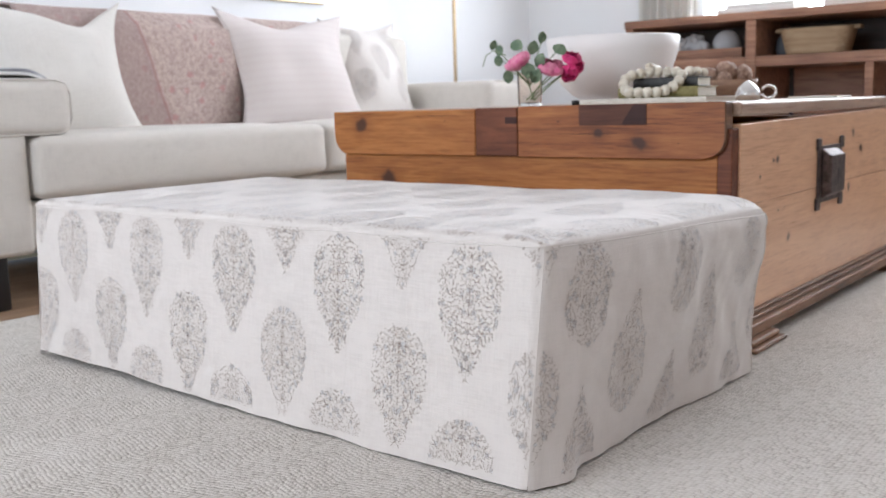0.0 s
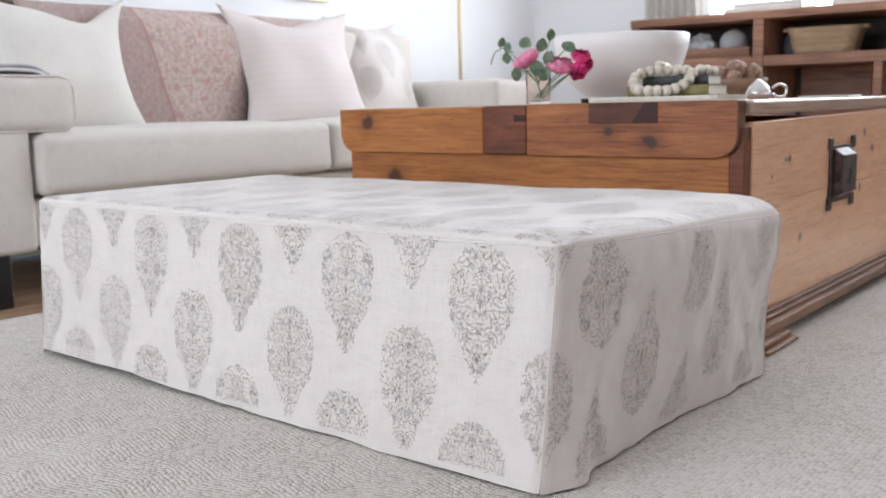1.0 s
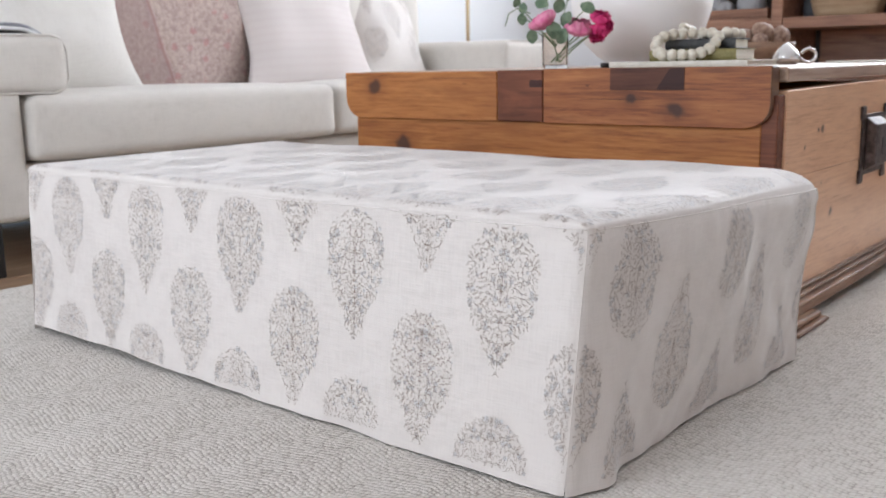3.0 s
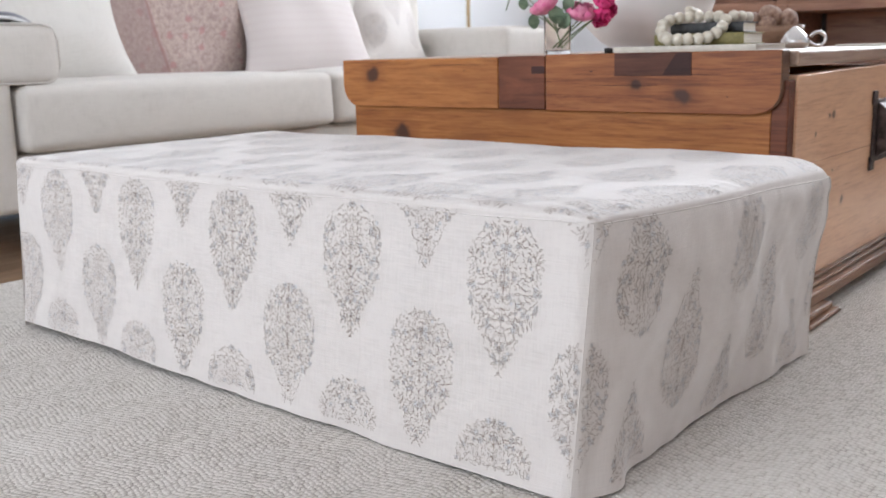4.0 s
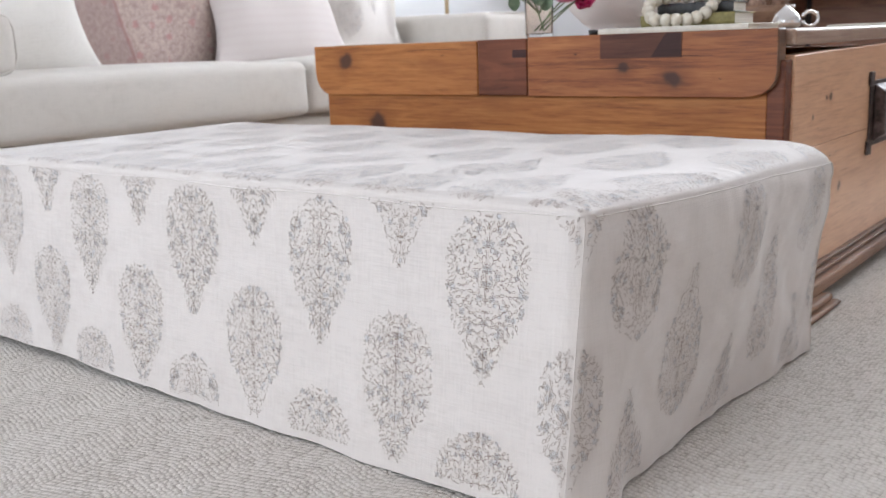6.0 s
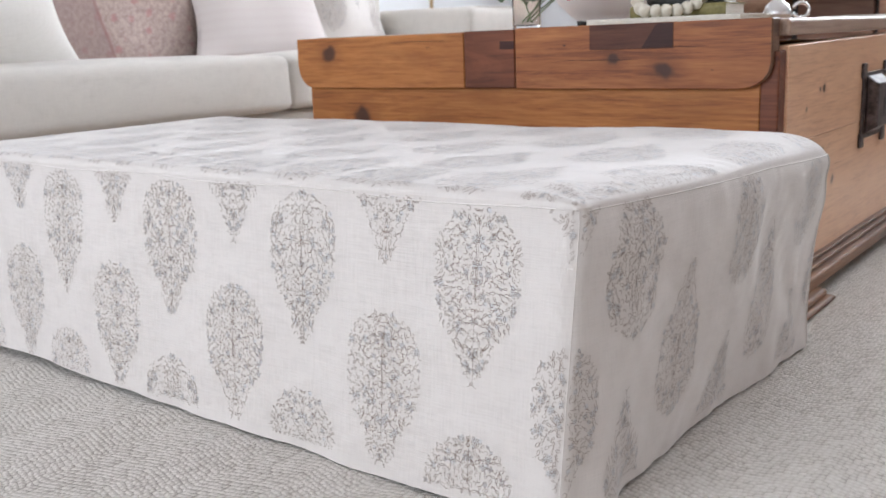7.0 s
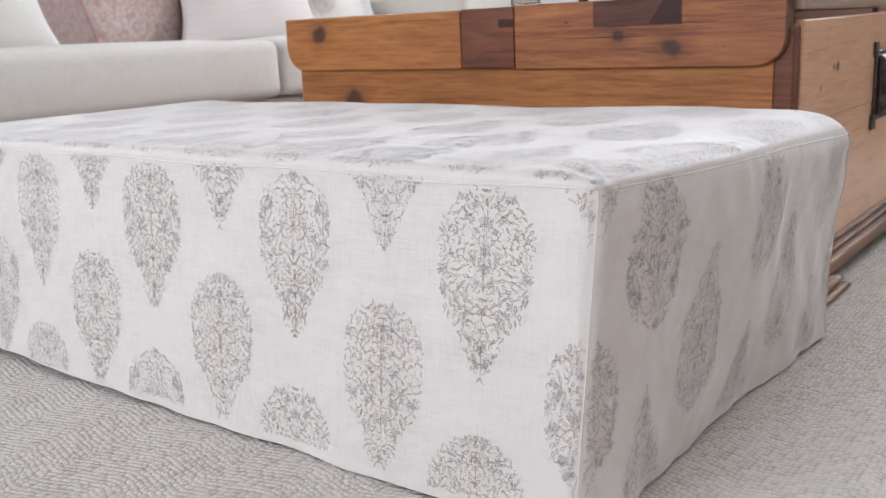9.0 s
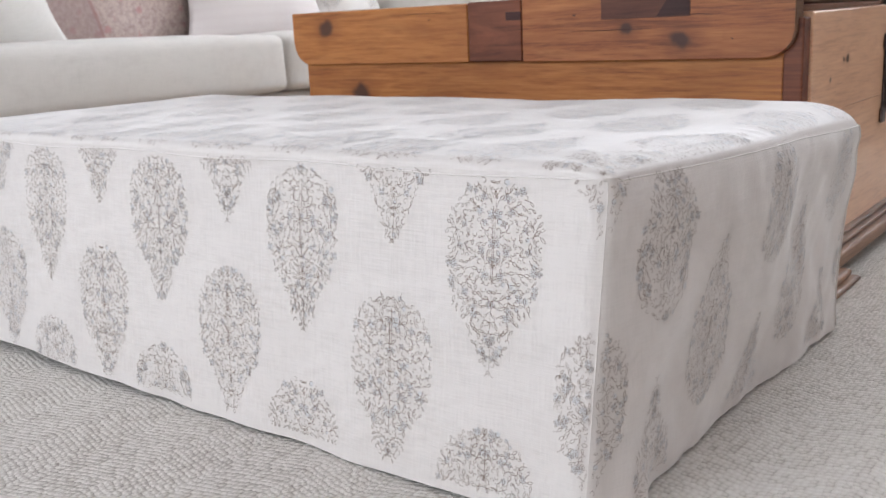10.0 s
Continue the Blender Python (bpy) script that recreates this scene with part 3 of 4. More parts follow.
def cleat(x0, x1, round_left, round_right, y0, z0=0.392, z1=0.506):
    bm = bmesh.new()
    r = 0.055
    pts = [(x0, z1), (x0, z0)] if not round_left else [(x0, z1), (x0 - 0.0, z0 + r * 0.95)] + [(x0 + r * 0.9 * (1 - math.cos(a)), z0 + r * 0.95 * (1 - math.sin(a))) for a in (0.35, 0.7, 1.05, 1.35)] + [(x0 + r * 0.9, z0)]
    pts += [(x1, z0), (x1, z1)] if not round_right else [(x1 - r, z0)] + [(x1 - r * (1 - math.sin(a)), z0 + r * 0.8 * (1 - math.cos(a))) for a in (0.3, 0.6, 0.9, 1.2)] + [(x1, z0 + r * 0.8), (x1, z1)]
    fr = bm.faces.new([bm.verts.new((x, y0, z)) for x, z in pts])
    ex = bmesh.ops.extrude_face_region(bm, geom=[fr])
    bmesh.ops.translate(bm, verts=[g for g in ex["geom"] if isinstance(g, bmesh.types.BMVert)], vec=(0, 0.038, 0))
    bmesh.ops.recalc_face_normals(bm, faces=bm.faces)
    bmesh.ops.bevel(bm, geom=list(bm.edges), offset=0.002, segments=1, affect="EDGES")
    if round_right:          # end grain; the shade on these east faces is put into the colour
        bm.normal_update()
        for f in bm.faces:
            f.material_index = 1 if f.normal.x > 0.5 else 0
    return bm


part("cleat_board", cleat(TX0 - 0.025, -1.425, True, False, TY0 - 0.014), M_PINE_END, trunk)
part("cleat_board", cleat(-1.423, -1.299, False, False, TY0 - 0.015, 0.393, 0.508), M_PINE_DARK, trunk, "darker pine board")
part("cleat_board", cleat(-1.297, TX1 - 0.013, False, True, TY0 - 0.016, 0.391, 0.510), [M_PINE_RED, M_PINE_WORN], trunk, "reddish pine board with two knots")
part("patch", box((-1.129, TY0 - 0.0172, 0.464), (-0.961, TY0 - 0.010, 0.5095), 0.0005), M_PINE_DARK, trunk, "dark let-in repair patch").data.materials[0] = M_PATCH
# quarter round of heartwood in the patch
bm = bmesh.new()
ring = [(-0.9625, 0.466), (-0.9625, 0.5085), (-0.99, 0.5085)] + [(-1.022 + 0.032 * math.sin(q) * 0.9, 0.466 + 0.042 * math.sin(q)) for q in (1.2, 0.9, 0.6, 0.3, 0.0)]
bm.faces.new([bm.verts.new((x, TY0 - 0.0176, z)) for x, z in ring])
bmesh.ops.recalc_face_normals(bm, faces=bm.faces)
part("heartwood", bm, M_HEART, trunk)
part("plug", box((-1.334, TY0 - 0.0156, 0.470), (-1.3000, TY0 - 0.010, 0.486), 0.0005), M_HEART, trunk, "small dark wooden plug")
# hairline cracks that run with the grain
for x0, x1, z in ((-1.20, -1.02, 0.4455), (-1.085, -0.90, 0.4660), (-1.62, -1.47, 0.4905)):
    pts = [(lerp(x0, x1, q / 8), TY0 - (0.0164 if x0 > -1.3 else 0.0144), z + 0.0022 * noise.noise((x0 * 9, q * 0.6, 0))) for q in range(9)]
    part("crack", tube(pts, lambda t: 0.0007 * math.sin(math.pi * (0.05 + 0.9 * t)), 5), M_HEART, trunk)
# plinth moulding and feet
bm = bmesh.new()
add_box(bm, (TX0 - 0.03, TY0 - 0.03, 0.018), (TX1 + 0.040, TY1 + 0.03, 0.043), 0.005, 3)
add_box(bm, (TX0 - 0.02, TY0 - 0.02, 0.0435), (TX1 + 0.024, TY1 + 0.02, 0.051), 0.003, 3)
add_box(bm, (TX0 - 0.008, TY0 - 0.008, 0.0515), (TX1 + 0.012, TY1 + 0.008, 0.058), 0.003, 3)
part("plinth", bm, M_PINE_WORN, trunk, "worn dark pine plinth with a moulded edge")
for y0 in (TY0 - 0.03, TY1 - 0.15):
    bm = bmesh.new()
    add_box(bm, (TX0 - 0.05, y0, -0.0055), (TX1 + 0.068, y0 + 0.18, 0.004), 0.006, 3)
    add_box(bm, (TX0 - 0.04, y0 + 0.006, 0.0043), (TX1 + 0.056, y0 + 0.165, 0.018), 0.006, 3)
    part("foot", bm, M_PINE_WORN, trunk)
LX = TX1 + 0.0005
lock = part("lock_plate", box((LX, 2.435, 0.250), (LX + 0.004, 2.605, 0.392), 0.0015), M_IRON, trunk, "dark iron lock")
for y in (2.427, 2.6048):      # pinked edges of the plate
    bm = box((LX, y, 0.258), (LX + 0.0030, y + 0.0082, 0.388))
    for q in range(13):
        z = 0.262 + q * 0.0098
        add_box(bm, (LX + 0.0008, y - 0.002, z), (LX + 0.0035, y + 0.0100, z + 0.006), 0.001, 1)
    part("pinked_edge", bm, M_IRON, lock)
bm = box((LX + 0.004, 2.447, 0.262), (LX + 0.030, 2.558, 0.384), 0.004)
for v in bm.verts:       # sloped top and foot of the lock case
    if v.co.x > LX + 0.02:
        v.co.z += 0.012 if v.co.z < 0.3 else -0.014
part("lock_case", bm, M_IRON, lock)
for y in (2.415, 2.597):
    for z in (0.232, 0.380):
        part("tab", box((LX, y, z), (LX + 0.006, y + 0.030, z + 0.032), 0.003), M_IRON, lock)
bm = lathe([(0, 0), (0.008, 0), (0.008, 0.001), (0, 0.001)], 12, pose(LX + 0.0297, 2.503, 0.330, 0, 90, 0))
add_box(bm, (LX + 0.0290, 2.4985, 0.296), (LX + 0.0307, 2.5075, 0.330))
part("keyhole", bm, M_BLACK, lock)

# ---- sofa ----
sofa = thing("sofa", "cream linen sofa with rolled arms and black feet", "sofa")
SX, SB = -2.62, -3.40


def soft_box(lo, hi, n=14, p=6.0, puff=0.0, seed=0, wr=0.004, axis_flat=None):
    """A cushion: a rounded box with slightly swollen faces and soft wrinkles."""
    c = Vector([(a + b) / 2 for a, b in zip(lo, hi)])
    h = Vector([(b - a) / 2 for a, b in zip(lo, hi)])
    bm = bmesh.new()
    bmesh.ops.create_cube(bm, size=2)
    bmesh.ops.subdivide_edges(bm, edges=bm.edges, cuts=n, use_grid_fill=True)
    small = min(h)
    for v in bm.verts:
        q = Vector([math.copysign(math.sin(min(1, abs(t)) * math.pi / 2) ** 0.9, t) for t in v.co])
        # rounded corners of a fixed radius
        r = 0.032 if small > 0.05 else small * 0.6
        inner = Vector([max(-(h[i] - r), min(h[i] - r, q[i] * h[i])) for i in range(3)])
        d = Vector([q[i] * h[i] for i in range(3)]) - inner
        pt = inner + (d.normalized() * r if d.length > 1e-6 else d)
        f = [pt[i] / h[i] for i in range(3)]
        for i in range(3):
            j, k = (i + 1) % 3, (i + 2) % 3
            pt[i] += math.copysign(puff, f[i]) * abs(f[i]) ** 6 * (1 - f[j] ** 2) * (1 - f[k] ** 2) if abs(f[i]) > 0.7 else 0
        pt += c
        w = noise.noise_vector((pt * 5 + Vector((seed, 0, 0)))) * wr + noise.noise_vector((pt * 14 + Vector((seed, 3, 0)))) * wr * 0.35
        v.co = pt + w
    return bm


def arm(y_in, y_out):
    """Rolled arm: a wide padded roll over a narrower post."""
    lo, hi = min(y_in, y_out), max(y_in, y_out)
    s = 1 if y_in > y_out else -1
    a = part("arm", soft_box((SB, lo, 0.462), (SX - 0.02, hi, 0.625), 14, puff=0.004, seed=y_in, wr=0.003), M_SOFA, sofa, smooth=True)
    post_in = y_in - s * 0.145
    part("arm_post", box((SB, min(post_in, y_out + s * 0.03), 0.12), (SX - 0.03, max(post_in, y_out + s * 0.03), 0.50), 0.02, 3), M_SOFA, sofa, smooth=True)
    ring = [(SX - 0.028, y, z) for y, z in [(lo + 0.05, 0.466), (hi - 0.045, 0.466), (hi - 0.015, 0.48), (hi - 0.004, 0.51), (hi - 0.004, 0.58), (hi - 0.018, 0.61), (hi - 0.05, 0.622), (lo + 0.05, 0.622), (lo + 0.015, 0.61), (lo + 0.004, 0.58), (lo + 0.004, 0.51), (lo + 0.015, 0.48), (lo + 0.05, 0.466)]]
    part("piping", tube(ring, 0.0032, 6), M_SOFA, a, smooth=True)


arm(1.54, 1.13)
arm(3.63, 4.02)
part("seat_base", box((SB, 1.36, 0.13), (SX - 0.05, 3.79, 0.274), 0.02, 3), M_SOFA, sofa, smooth=True)
part("back_frame", box((SB - 0.02, 1.20, 0.13), (SB + 0.14, 3.62, 0.83), 0.05, 4), M_SOFA, sofa, smooth=True)
for y0, y1, sd in ((1.405, 2.556, 1), (2.562, 3.775, 2)):
    cu = part("seat_cushion", soft_box((SB + 0.12, y0, 0.277), (SX, y1, 0.462), 18, puff=0.012, seed=sd, wr=0.004), M_SOFA, sofa, smooth=True)
for y0, y1, sd in ((1.53, 2.57, 4), (2.575, 3.58, 5)):
    part("back_cushion", soft_box((SB + 0.08, y0, 0.47), (SB + 0.31, y1, 0.842), 14, puff=0.012, seed=sd), M_SOFA, sofa, smooth=True)
for y in (1.24, 3.86):
    for x in (SX - 0.11, SB + 0.05):
        part("leg", box((x, y, -0.03), (x + 0.07, y + 0.07, 0.125), 0.006), M_BLACK, sofa, "black wooden foot")

# floral throw over the sofa back


def throw_at(u, v):
    y = lerp(1.62, 3.02, u) + 0.03 * noise.noise((v * 2, 5, 0))
    prof = [(SB - 0.035, 0.60), (SB - 0.04, 0.83), (SB + 0.02, 0.892), (SB + 0.16, 0.900), (SB + 0.27, 0.885), (SB + 0.325, 0.83), (SB + 0.345, 0.70), (SB + 0.345, 0.60), (SB + 0.345, 0.53), (SB + 0.343, 0.464)]
    t = v * (len(prof) - 1)
    i = min(int(t), len(prof) - 2)
    x, z = (lerp(prof[i][j], prof[i + 1][j], t - i) for j in (0, 1))
    g = math.exp(-((y - 2.573) / 0.05) ** 2) * (0.035 if v > 0.4 else 0.008)
    return Vector((x - g + wrinkle(y, z, 0, 5, 0.012), y, z + wrinkle(y, v, 2, 3, 0.008)))


thr = tagged(mesh_object("throw_blanket", grid(throw_at, 70, 54), M_FLORAL, smooth=True), "faded rose floral cotton throw draped over the sofa back", "blanket")
mod = thr.modifiers.new("thickness", "SOLIDIFY")
mod.thickness, mod.offset = 0.006, 0.0


def pillow(name, mat, w, h, d, m, label, seed, ear=0.06, chop=0.04, dip=-0.1, tip=0.018):
    """A scatter cushion with drawn-out corners; local x across, z up, y through."""
    def side(s):
        def f(u, v):
            a, b = 2 * u - 1, 2 * v - 1
            k = ((1 - abs(a) ** 2.4) * (1 - abs(b) ** 2.4)) ** 0.9
            pinch = 1 - ear * (1 - b * b) * a * a
            pinch2 = 1 - (ear if b > 0 else ear * 0.1) * (1 - a * a) * b * b
            wr = noise.noise((a * 2.1 + seed, b * 2.1, s)) * 0.09 * k
            draw = tip * abs(a * b) ** 5
            return Vector((a * w / 2 * pinch + draw * a, s * d / 2 * (k + wr) + 0.012 * noise.noise((a * 1.5, b * 1.5, seed)), b * h / 2 * pinch2 + draw * b - chop * math.exp(-((a - dip) / 0.38) ** 2) * max(b, 0.0) ** 3))
        return f
    bm = grid(side(-1), 34, 34)
    bm2 = grid(side(1), 34, 34, flip=True)
    tmp = bpy.data.meshes.new("tmp")
    bm2.to_mesh(tmp)
    bm2.free()
    bm.from_mesh(tmp)
    bpy.data.meshes.remove(tmp)
    bmesh.ops.remove_doubles(bm, verts=bm.verts, dist=0.0004)
    ob = mesh_object(name, bm, mat, smooth=True)
    ob.matrix_world = m
    return tagged(ob, label, "pillow")


def set_pillow(y, x, z, w, h, d, yaw=0, tilt=20, roll=0):
    """Pose of a pillow standing on its lower edge at (x, y, z), facing +x, leaning back."""
    return pose(x, y, z, 0, 0, 90 + yaw) @ pose(0, 0, 0, -tilt, 0, 0) @ pose(0, 0, h / 2, 0, roll, 0)


pillow("throw_pillow", M_WHITE_CLOTH, 0.50, 0.437, 0.15, set_pillow(1.715, -2.945, 0.458, 0.50, 0.437, 0.15, 0, 15), "plain white linen pillow leaning on the sofa back", 1, 0.13, 0.05, 0.35, 0.035)
pillow("throw_pillow", M_PINK, 0.68, 0.475, 0.17, set_pillow(2.79, -2.97, 0.456, 0.68, 0.475, 0.17, 0, 17), "blush pink striped linen pillow", 2, 0.12)
print_pillow = pillow("throw_pillow", M_LINEN, 0.47, 0.47, 0.17, set_pillow(3.315, -3.02, 0.456, 0.47, 0.47, 0.17, 0, 19), "cream block-printed pillow with grey bushes", 3, 0.13, 0.0)


def print_face(a, b, off):
    """The face of the printed pillow that looks into the room."""
    u, v = a / 0.235, b / 0.235
    k = ((1 - abs(u) ** 2.4) * (1 - abs(v) ** 2.4)) ** 0.9
    wr = noise.noise((u * 2.1 + 3, v * 2.1, -1)) * 0.09 * k
    return Vector((a * (1 - 0.13 * (1 - v * v) * u * u), -0.085 * (k + wr) + 0.012 * noise.noise((u * 1.5, v * 1.5, 3)) - 0.002 - off, b * (1 - 0.13 * (1 - u * u) * v * v)))


for cx, tip in ((-0.13, -0.20), (-0.13, 0.043), (0.0, -0.08), (0.0, 0.163), (0.13, -0.20), (0.13, 0.043)):
    add_motif(print_pillow, idx, print_face, cx, tip, 1, lambda a, b: abs(a) < 0.22 and abs(b) < 0.22, prng)
    idx += 1

# ---- console under the window ----
CX0, CX1, CY0, CY1 = -2.36, 0.45, 4.40, 4.88
console = thing("console_shelf", "reclaimed brown wood console with open compartments under the window", "console")
part("top_board", box((CX0, CY0 - 0.01, 0.865), (CX1, CY1, 0.902), 0.003), M_WALNUT, console)
part("side_panel", box((CX0 + 0.002, CY0, -0.03), (CX0 + 0.045, CY1 - 0.02, 0.865), 0.003), M_WALNUT, console)
part("side_panel", box((CX1 - 0.045, CY0, -0.03), (CX1 - 0.002, CY1 - 0.02, 0.865), 0.003), M_WALNUT, console)
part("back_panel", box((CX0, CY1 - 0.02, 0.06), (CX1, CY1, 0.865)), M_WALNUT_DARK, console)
part("bottom_board", box((CX0 + 0.045, CY0 + 0.003, 0.06), (CX1 - 0.045, CY1 - 0.02, 0.10), 0.003), M_WALNUT, console)
part("shelf", box((CX0 + 0.045, CY0 + 0.003, 0.652), (-1.742, CY1 - 0.02, 0.70), 0.003), M_WALNUT, console)
part("shelf", box((-1.690, CY0 + 0.003, 0.652), (CX1 - 0.045, CY1 - 0.02, 0.70), 0.003), M_WALNUT, console)
part("upright", box((-1.741, CY0 + 0.001, 0.10), (-1.691, CY1 - 0.02, 0.865), 0.003), M_WALNUT, console)
part("upright", box((-1.212, CY0 + 0.004, 0.10), (-1.176, CY1 - 0.02, 0.652), 0.003), M_WALNUT, console)
part("upright", box((-1.04, CY0 + 0.004, 0.70), (-1.00, CY1 - 0.02, 0.865), 0.003), M_WALNUT, console)
part("panel", box((-1.66, CY1 - 0.05, 0.10), (-1.33, CY1 - 0.021, 0.651), 0.003), M_WALNUT, console, "grey-brown inner board")

# ---- window, curtain, lamp and picture ----
M_GLASS = material("window_glass", (1, 1, 1), 0.02)
Nodes(M_GLASS).b.inputs["Transmission Weight"].default_value = 1.0
window = tagged(mesh_object("window_1", box((-2.40, YN + 0.02, 0.92), (-2.325, YN + 0.10, 2.3), 0.004), M_TRIM), "bright white painted window above the console", "window", kind="structure")
part("window_frame", box((0.325, YN + 0.02, 0.92), (0.4, YN + 0.10, 2.3), 0.004), M_TRIM, window)
part("window_frame", box((-2.324, YN + 0.02, 2.225), (0.324, YN + 0.10, 2.3), 0.004), M_TRIM, window)
part("window_sill", box((-2.46, YN - 0.03, 0.888), (0.5, YN + 0.09, 0.919), 0.006), M_TRIM, window)
for x in (-1.36, -0.52):
    part("mullion", box((x, YN + 0.03, 0.92), (x + 0.05, YN + 0.08, 2.224), 0.004), M_TRIM, window)
for x0, x1 in ((-2.324, -1.361), (-1.309, -0.521), (-0.469, 0.324)):
    pane = part("pane", box((x0, YN + 0.05, 0.92), (x1, YN + 0.056, 2.224)), M_GLASS, window)
    pane.visible_shadow = False
M_CURTAIN = cloth("sheer_curtain_cloth", (0.84, 0.825, 0.79), (0.77, 0.755, 0.72), 420)
ncu = Nodes(M_CURTAIN)
sheer = ncu.add("ShaderNodeBsdfTranslucent", Color=(0.80, 0.78, 0.74, 1))
both_ways = ncu.add("ShaderNodeMixShader", i0=0.45, i1=ncu.b.outputs[0], i2=sheer.outputs[0])
ncu.put(ncu.t.nodes["Material Output"].inputs[0], both_ways.outputs[0])


def curtain_at(u, v):
    x = lerp(-2.70, -2.34, u)
    return Vector((x, YN - 0.055 + 0.017 * math.sin(u * 46 + 0.8 * math.sin(v * 3)), lerp(0.03, 2.42, v)))


cur = tagged(mesh_object("curtain", grid(curtain_at, 90, 12), M_CURTAIN, smooth=True), "off-white linen curtain hanging beside the window", "curtain")
cm = cur.modifiers.new("thickness", "SOLIDIFY")
cm.thickness = 0.003
rod = thing("curtain_rod", "thin brass curtain rod above the window", "curtain rod")
part("rod", tube([(-2.8, YN - 0.055, 2.44), (0.9, YN - 0.055, 2.44)], 0.011, 10), M_BRASS, rod, smooth=True)
for x in (-2.75, 0.82):
    part("bracket", box((x, YN - 0.06, 2.425), (x + 0.02, YN, 2.455), 0.003), M_BRASS, rod)

lamp = thing("floor_lamp", "slim brass floor lamp in the room corner", "lamp")
LPX, LPY = -3.255, 4.155
part("base", lathe([(0, -0.03), (0.14, -0.03), (0.14, -0.015), (0.03, -0.005), (0.012, 0.01), (0, 0.01)], 32, pose(LPX, LPY, 0)), M_BRASS, lamp, smooth=True)
part("pole", tube([(LPX, LPY, 0.0), (LPX, LPY, 1.62)], 0.0095, 12), M_BRASS, lamp, smooth=True)
part("shade", lathe([(0.20, 1.42), (0.14, 1.72), (0.137, 1.72), (0.197, 1.42), (0.20, 1.42)], 36, pose(LPX, LPY, 0)), M_WHITE_CLOTH, lamp, smooth=True)

frame_ob = thing("picture_frame", "thin gold picture frame on the white wall above the sofa", "picture")
FY0, FY1, FZ0, FZ1 = 2.72, 3.405, 1.022, 1.60
for lo, hi in (((XW + 0.001, FY0, FZ0), (XW + 0.022, FY1, FZ0 + 0.022)), ((XW + 0.001, FY0, FZ1 - 0.022), (XW + 0.022, FY1, FZ1)),
               ((XW + 0.001, FY0, FZ0 + 0.0225), (XW + 0.022, FY0 + 0.022, FZ1 - 0.0225)), ((XW + 0.001, FY1 - 0.022, FZ0 + 0.0225), (XW + 0.022, FY1, FZ1 - 0.0225))):
    part("frame_bar", box(lo, hi, 0.003), M_BRASS, frame_ob)
part("mount", box((XW + 0.001, FY0 + 0.0225, FZ0 + 0.0225), (XW + 0.010, FY1 - 0.0225, FZ1 - 0.0225)), M_TRIM, frame_ob, "pale cream mount")

# ---- on the sofa ----


def arm_throw(u, v):
    y = lerp(1.10, 1.50, u)
    e = max(0.0, (abs(u - 0.5) - 0.32) / 0.18)
    return Vector((lerp(-2.69, -3.15, v) + 0.01 * noise.noise((u * 4, 0, 1)), y, 0.640 - 0.030 * e ** 2 + 0.004 * noise.noise((u * 5, v * 5, 0))))


for q, (h, dx) in enumerate(((0.0, 0.0), (0.011, -0.012))):
    fold = grid(lambda u, v: arm_throw(u, v) + Vector((dx, 0, h)), 24, 20)
    if q == 0:
        arm_blanket = tagged(mesh_object("folded_blanket", fold, M_THROW, smooth=True), "folded grey and white striped blanket on the sofa arm", "blanket")
        mm = arm_blanket.modifiers.new("thickness", "SOLIDIFY")
    else:
        lay = part("fold", fold, M_THROW, arm_blanket, smooth=True)
        mm = lay.modifiers.new("thickness", "SOLIDIFY")
    mm.thickness, mm.offset = 0.009, 0.0
M_GREY_CLOTH = cloth("grey_pillow_cloth", (0.42, 0.41, 0.41), (0.33, 0.32, 0.32), 420)
pillow("throw_pillow", M_GREY_CLOTH, 0.40, 0.36, 0.12, set_pillow(1.40, -3.06, 0.47, 0.40, 0.36, 0.12, 0, 18), "soft grey pillow wedged behind the sofa arm", 6)

# ---- on the trunk ----
TZ = 0.5082
M_BOWL = material("white_stoneware", (0.90, 0.885, 0.88), 0.42)
nb = Nodes(M_BOWL)
nb.bump(nb.noise(nb.coords(), 40, 2), 0.05, 0.001)
bowl = tagged(mesh_object("bowl", lathe([(0, 0.012), (0.075, 0.012), (0.078, 0.0), (0.092, 0.0), (0.094, 0.014), (0.118, 0.030), (0.150, 0.062), (0.172, 0.105), (0.185, 0.148), (0.190, 0.184), (0.187, 0.1875), (0.183, 0.184), (0.178, 0.148), (0.165, 0.108), (0.143, 0.068), (0.11, 0.038), (0.06, 0.026), (0, 0.024)], 64, pose(-1.376, 2.49, TZ)), M_BOWL, smooth=True), "large deep white stoneware bowl on the trunk", "bowl")

M_CLEAR = material("clear_glass", (0.97, 0.985, 0.98), 0.03)
Nodes(M_CLEAR).b.inputs["Transmission Weight"].default_value = 1.0
M_CLEAR.node_tree.nodes["Principled BSDF"].inputs["IOR"].default_value = 1.09


def leafy(name, a, b):
    m = material(name, a, 0.5)
    n = Nodes(m)
    n.colour(n.ramp(n.noise(n.coords(), 70, 3), (0.35, a), (0.7, b)))
    return m


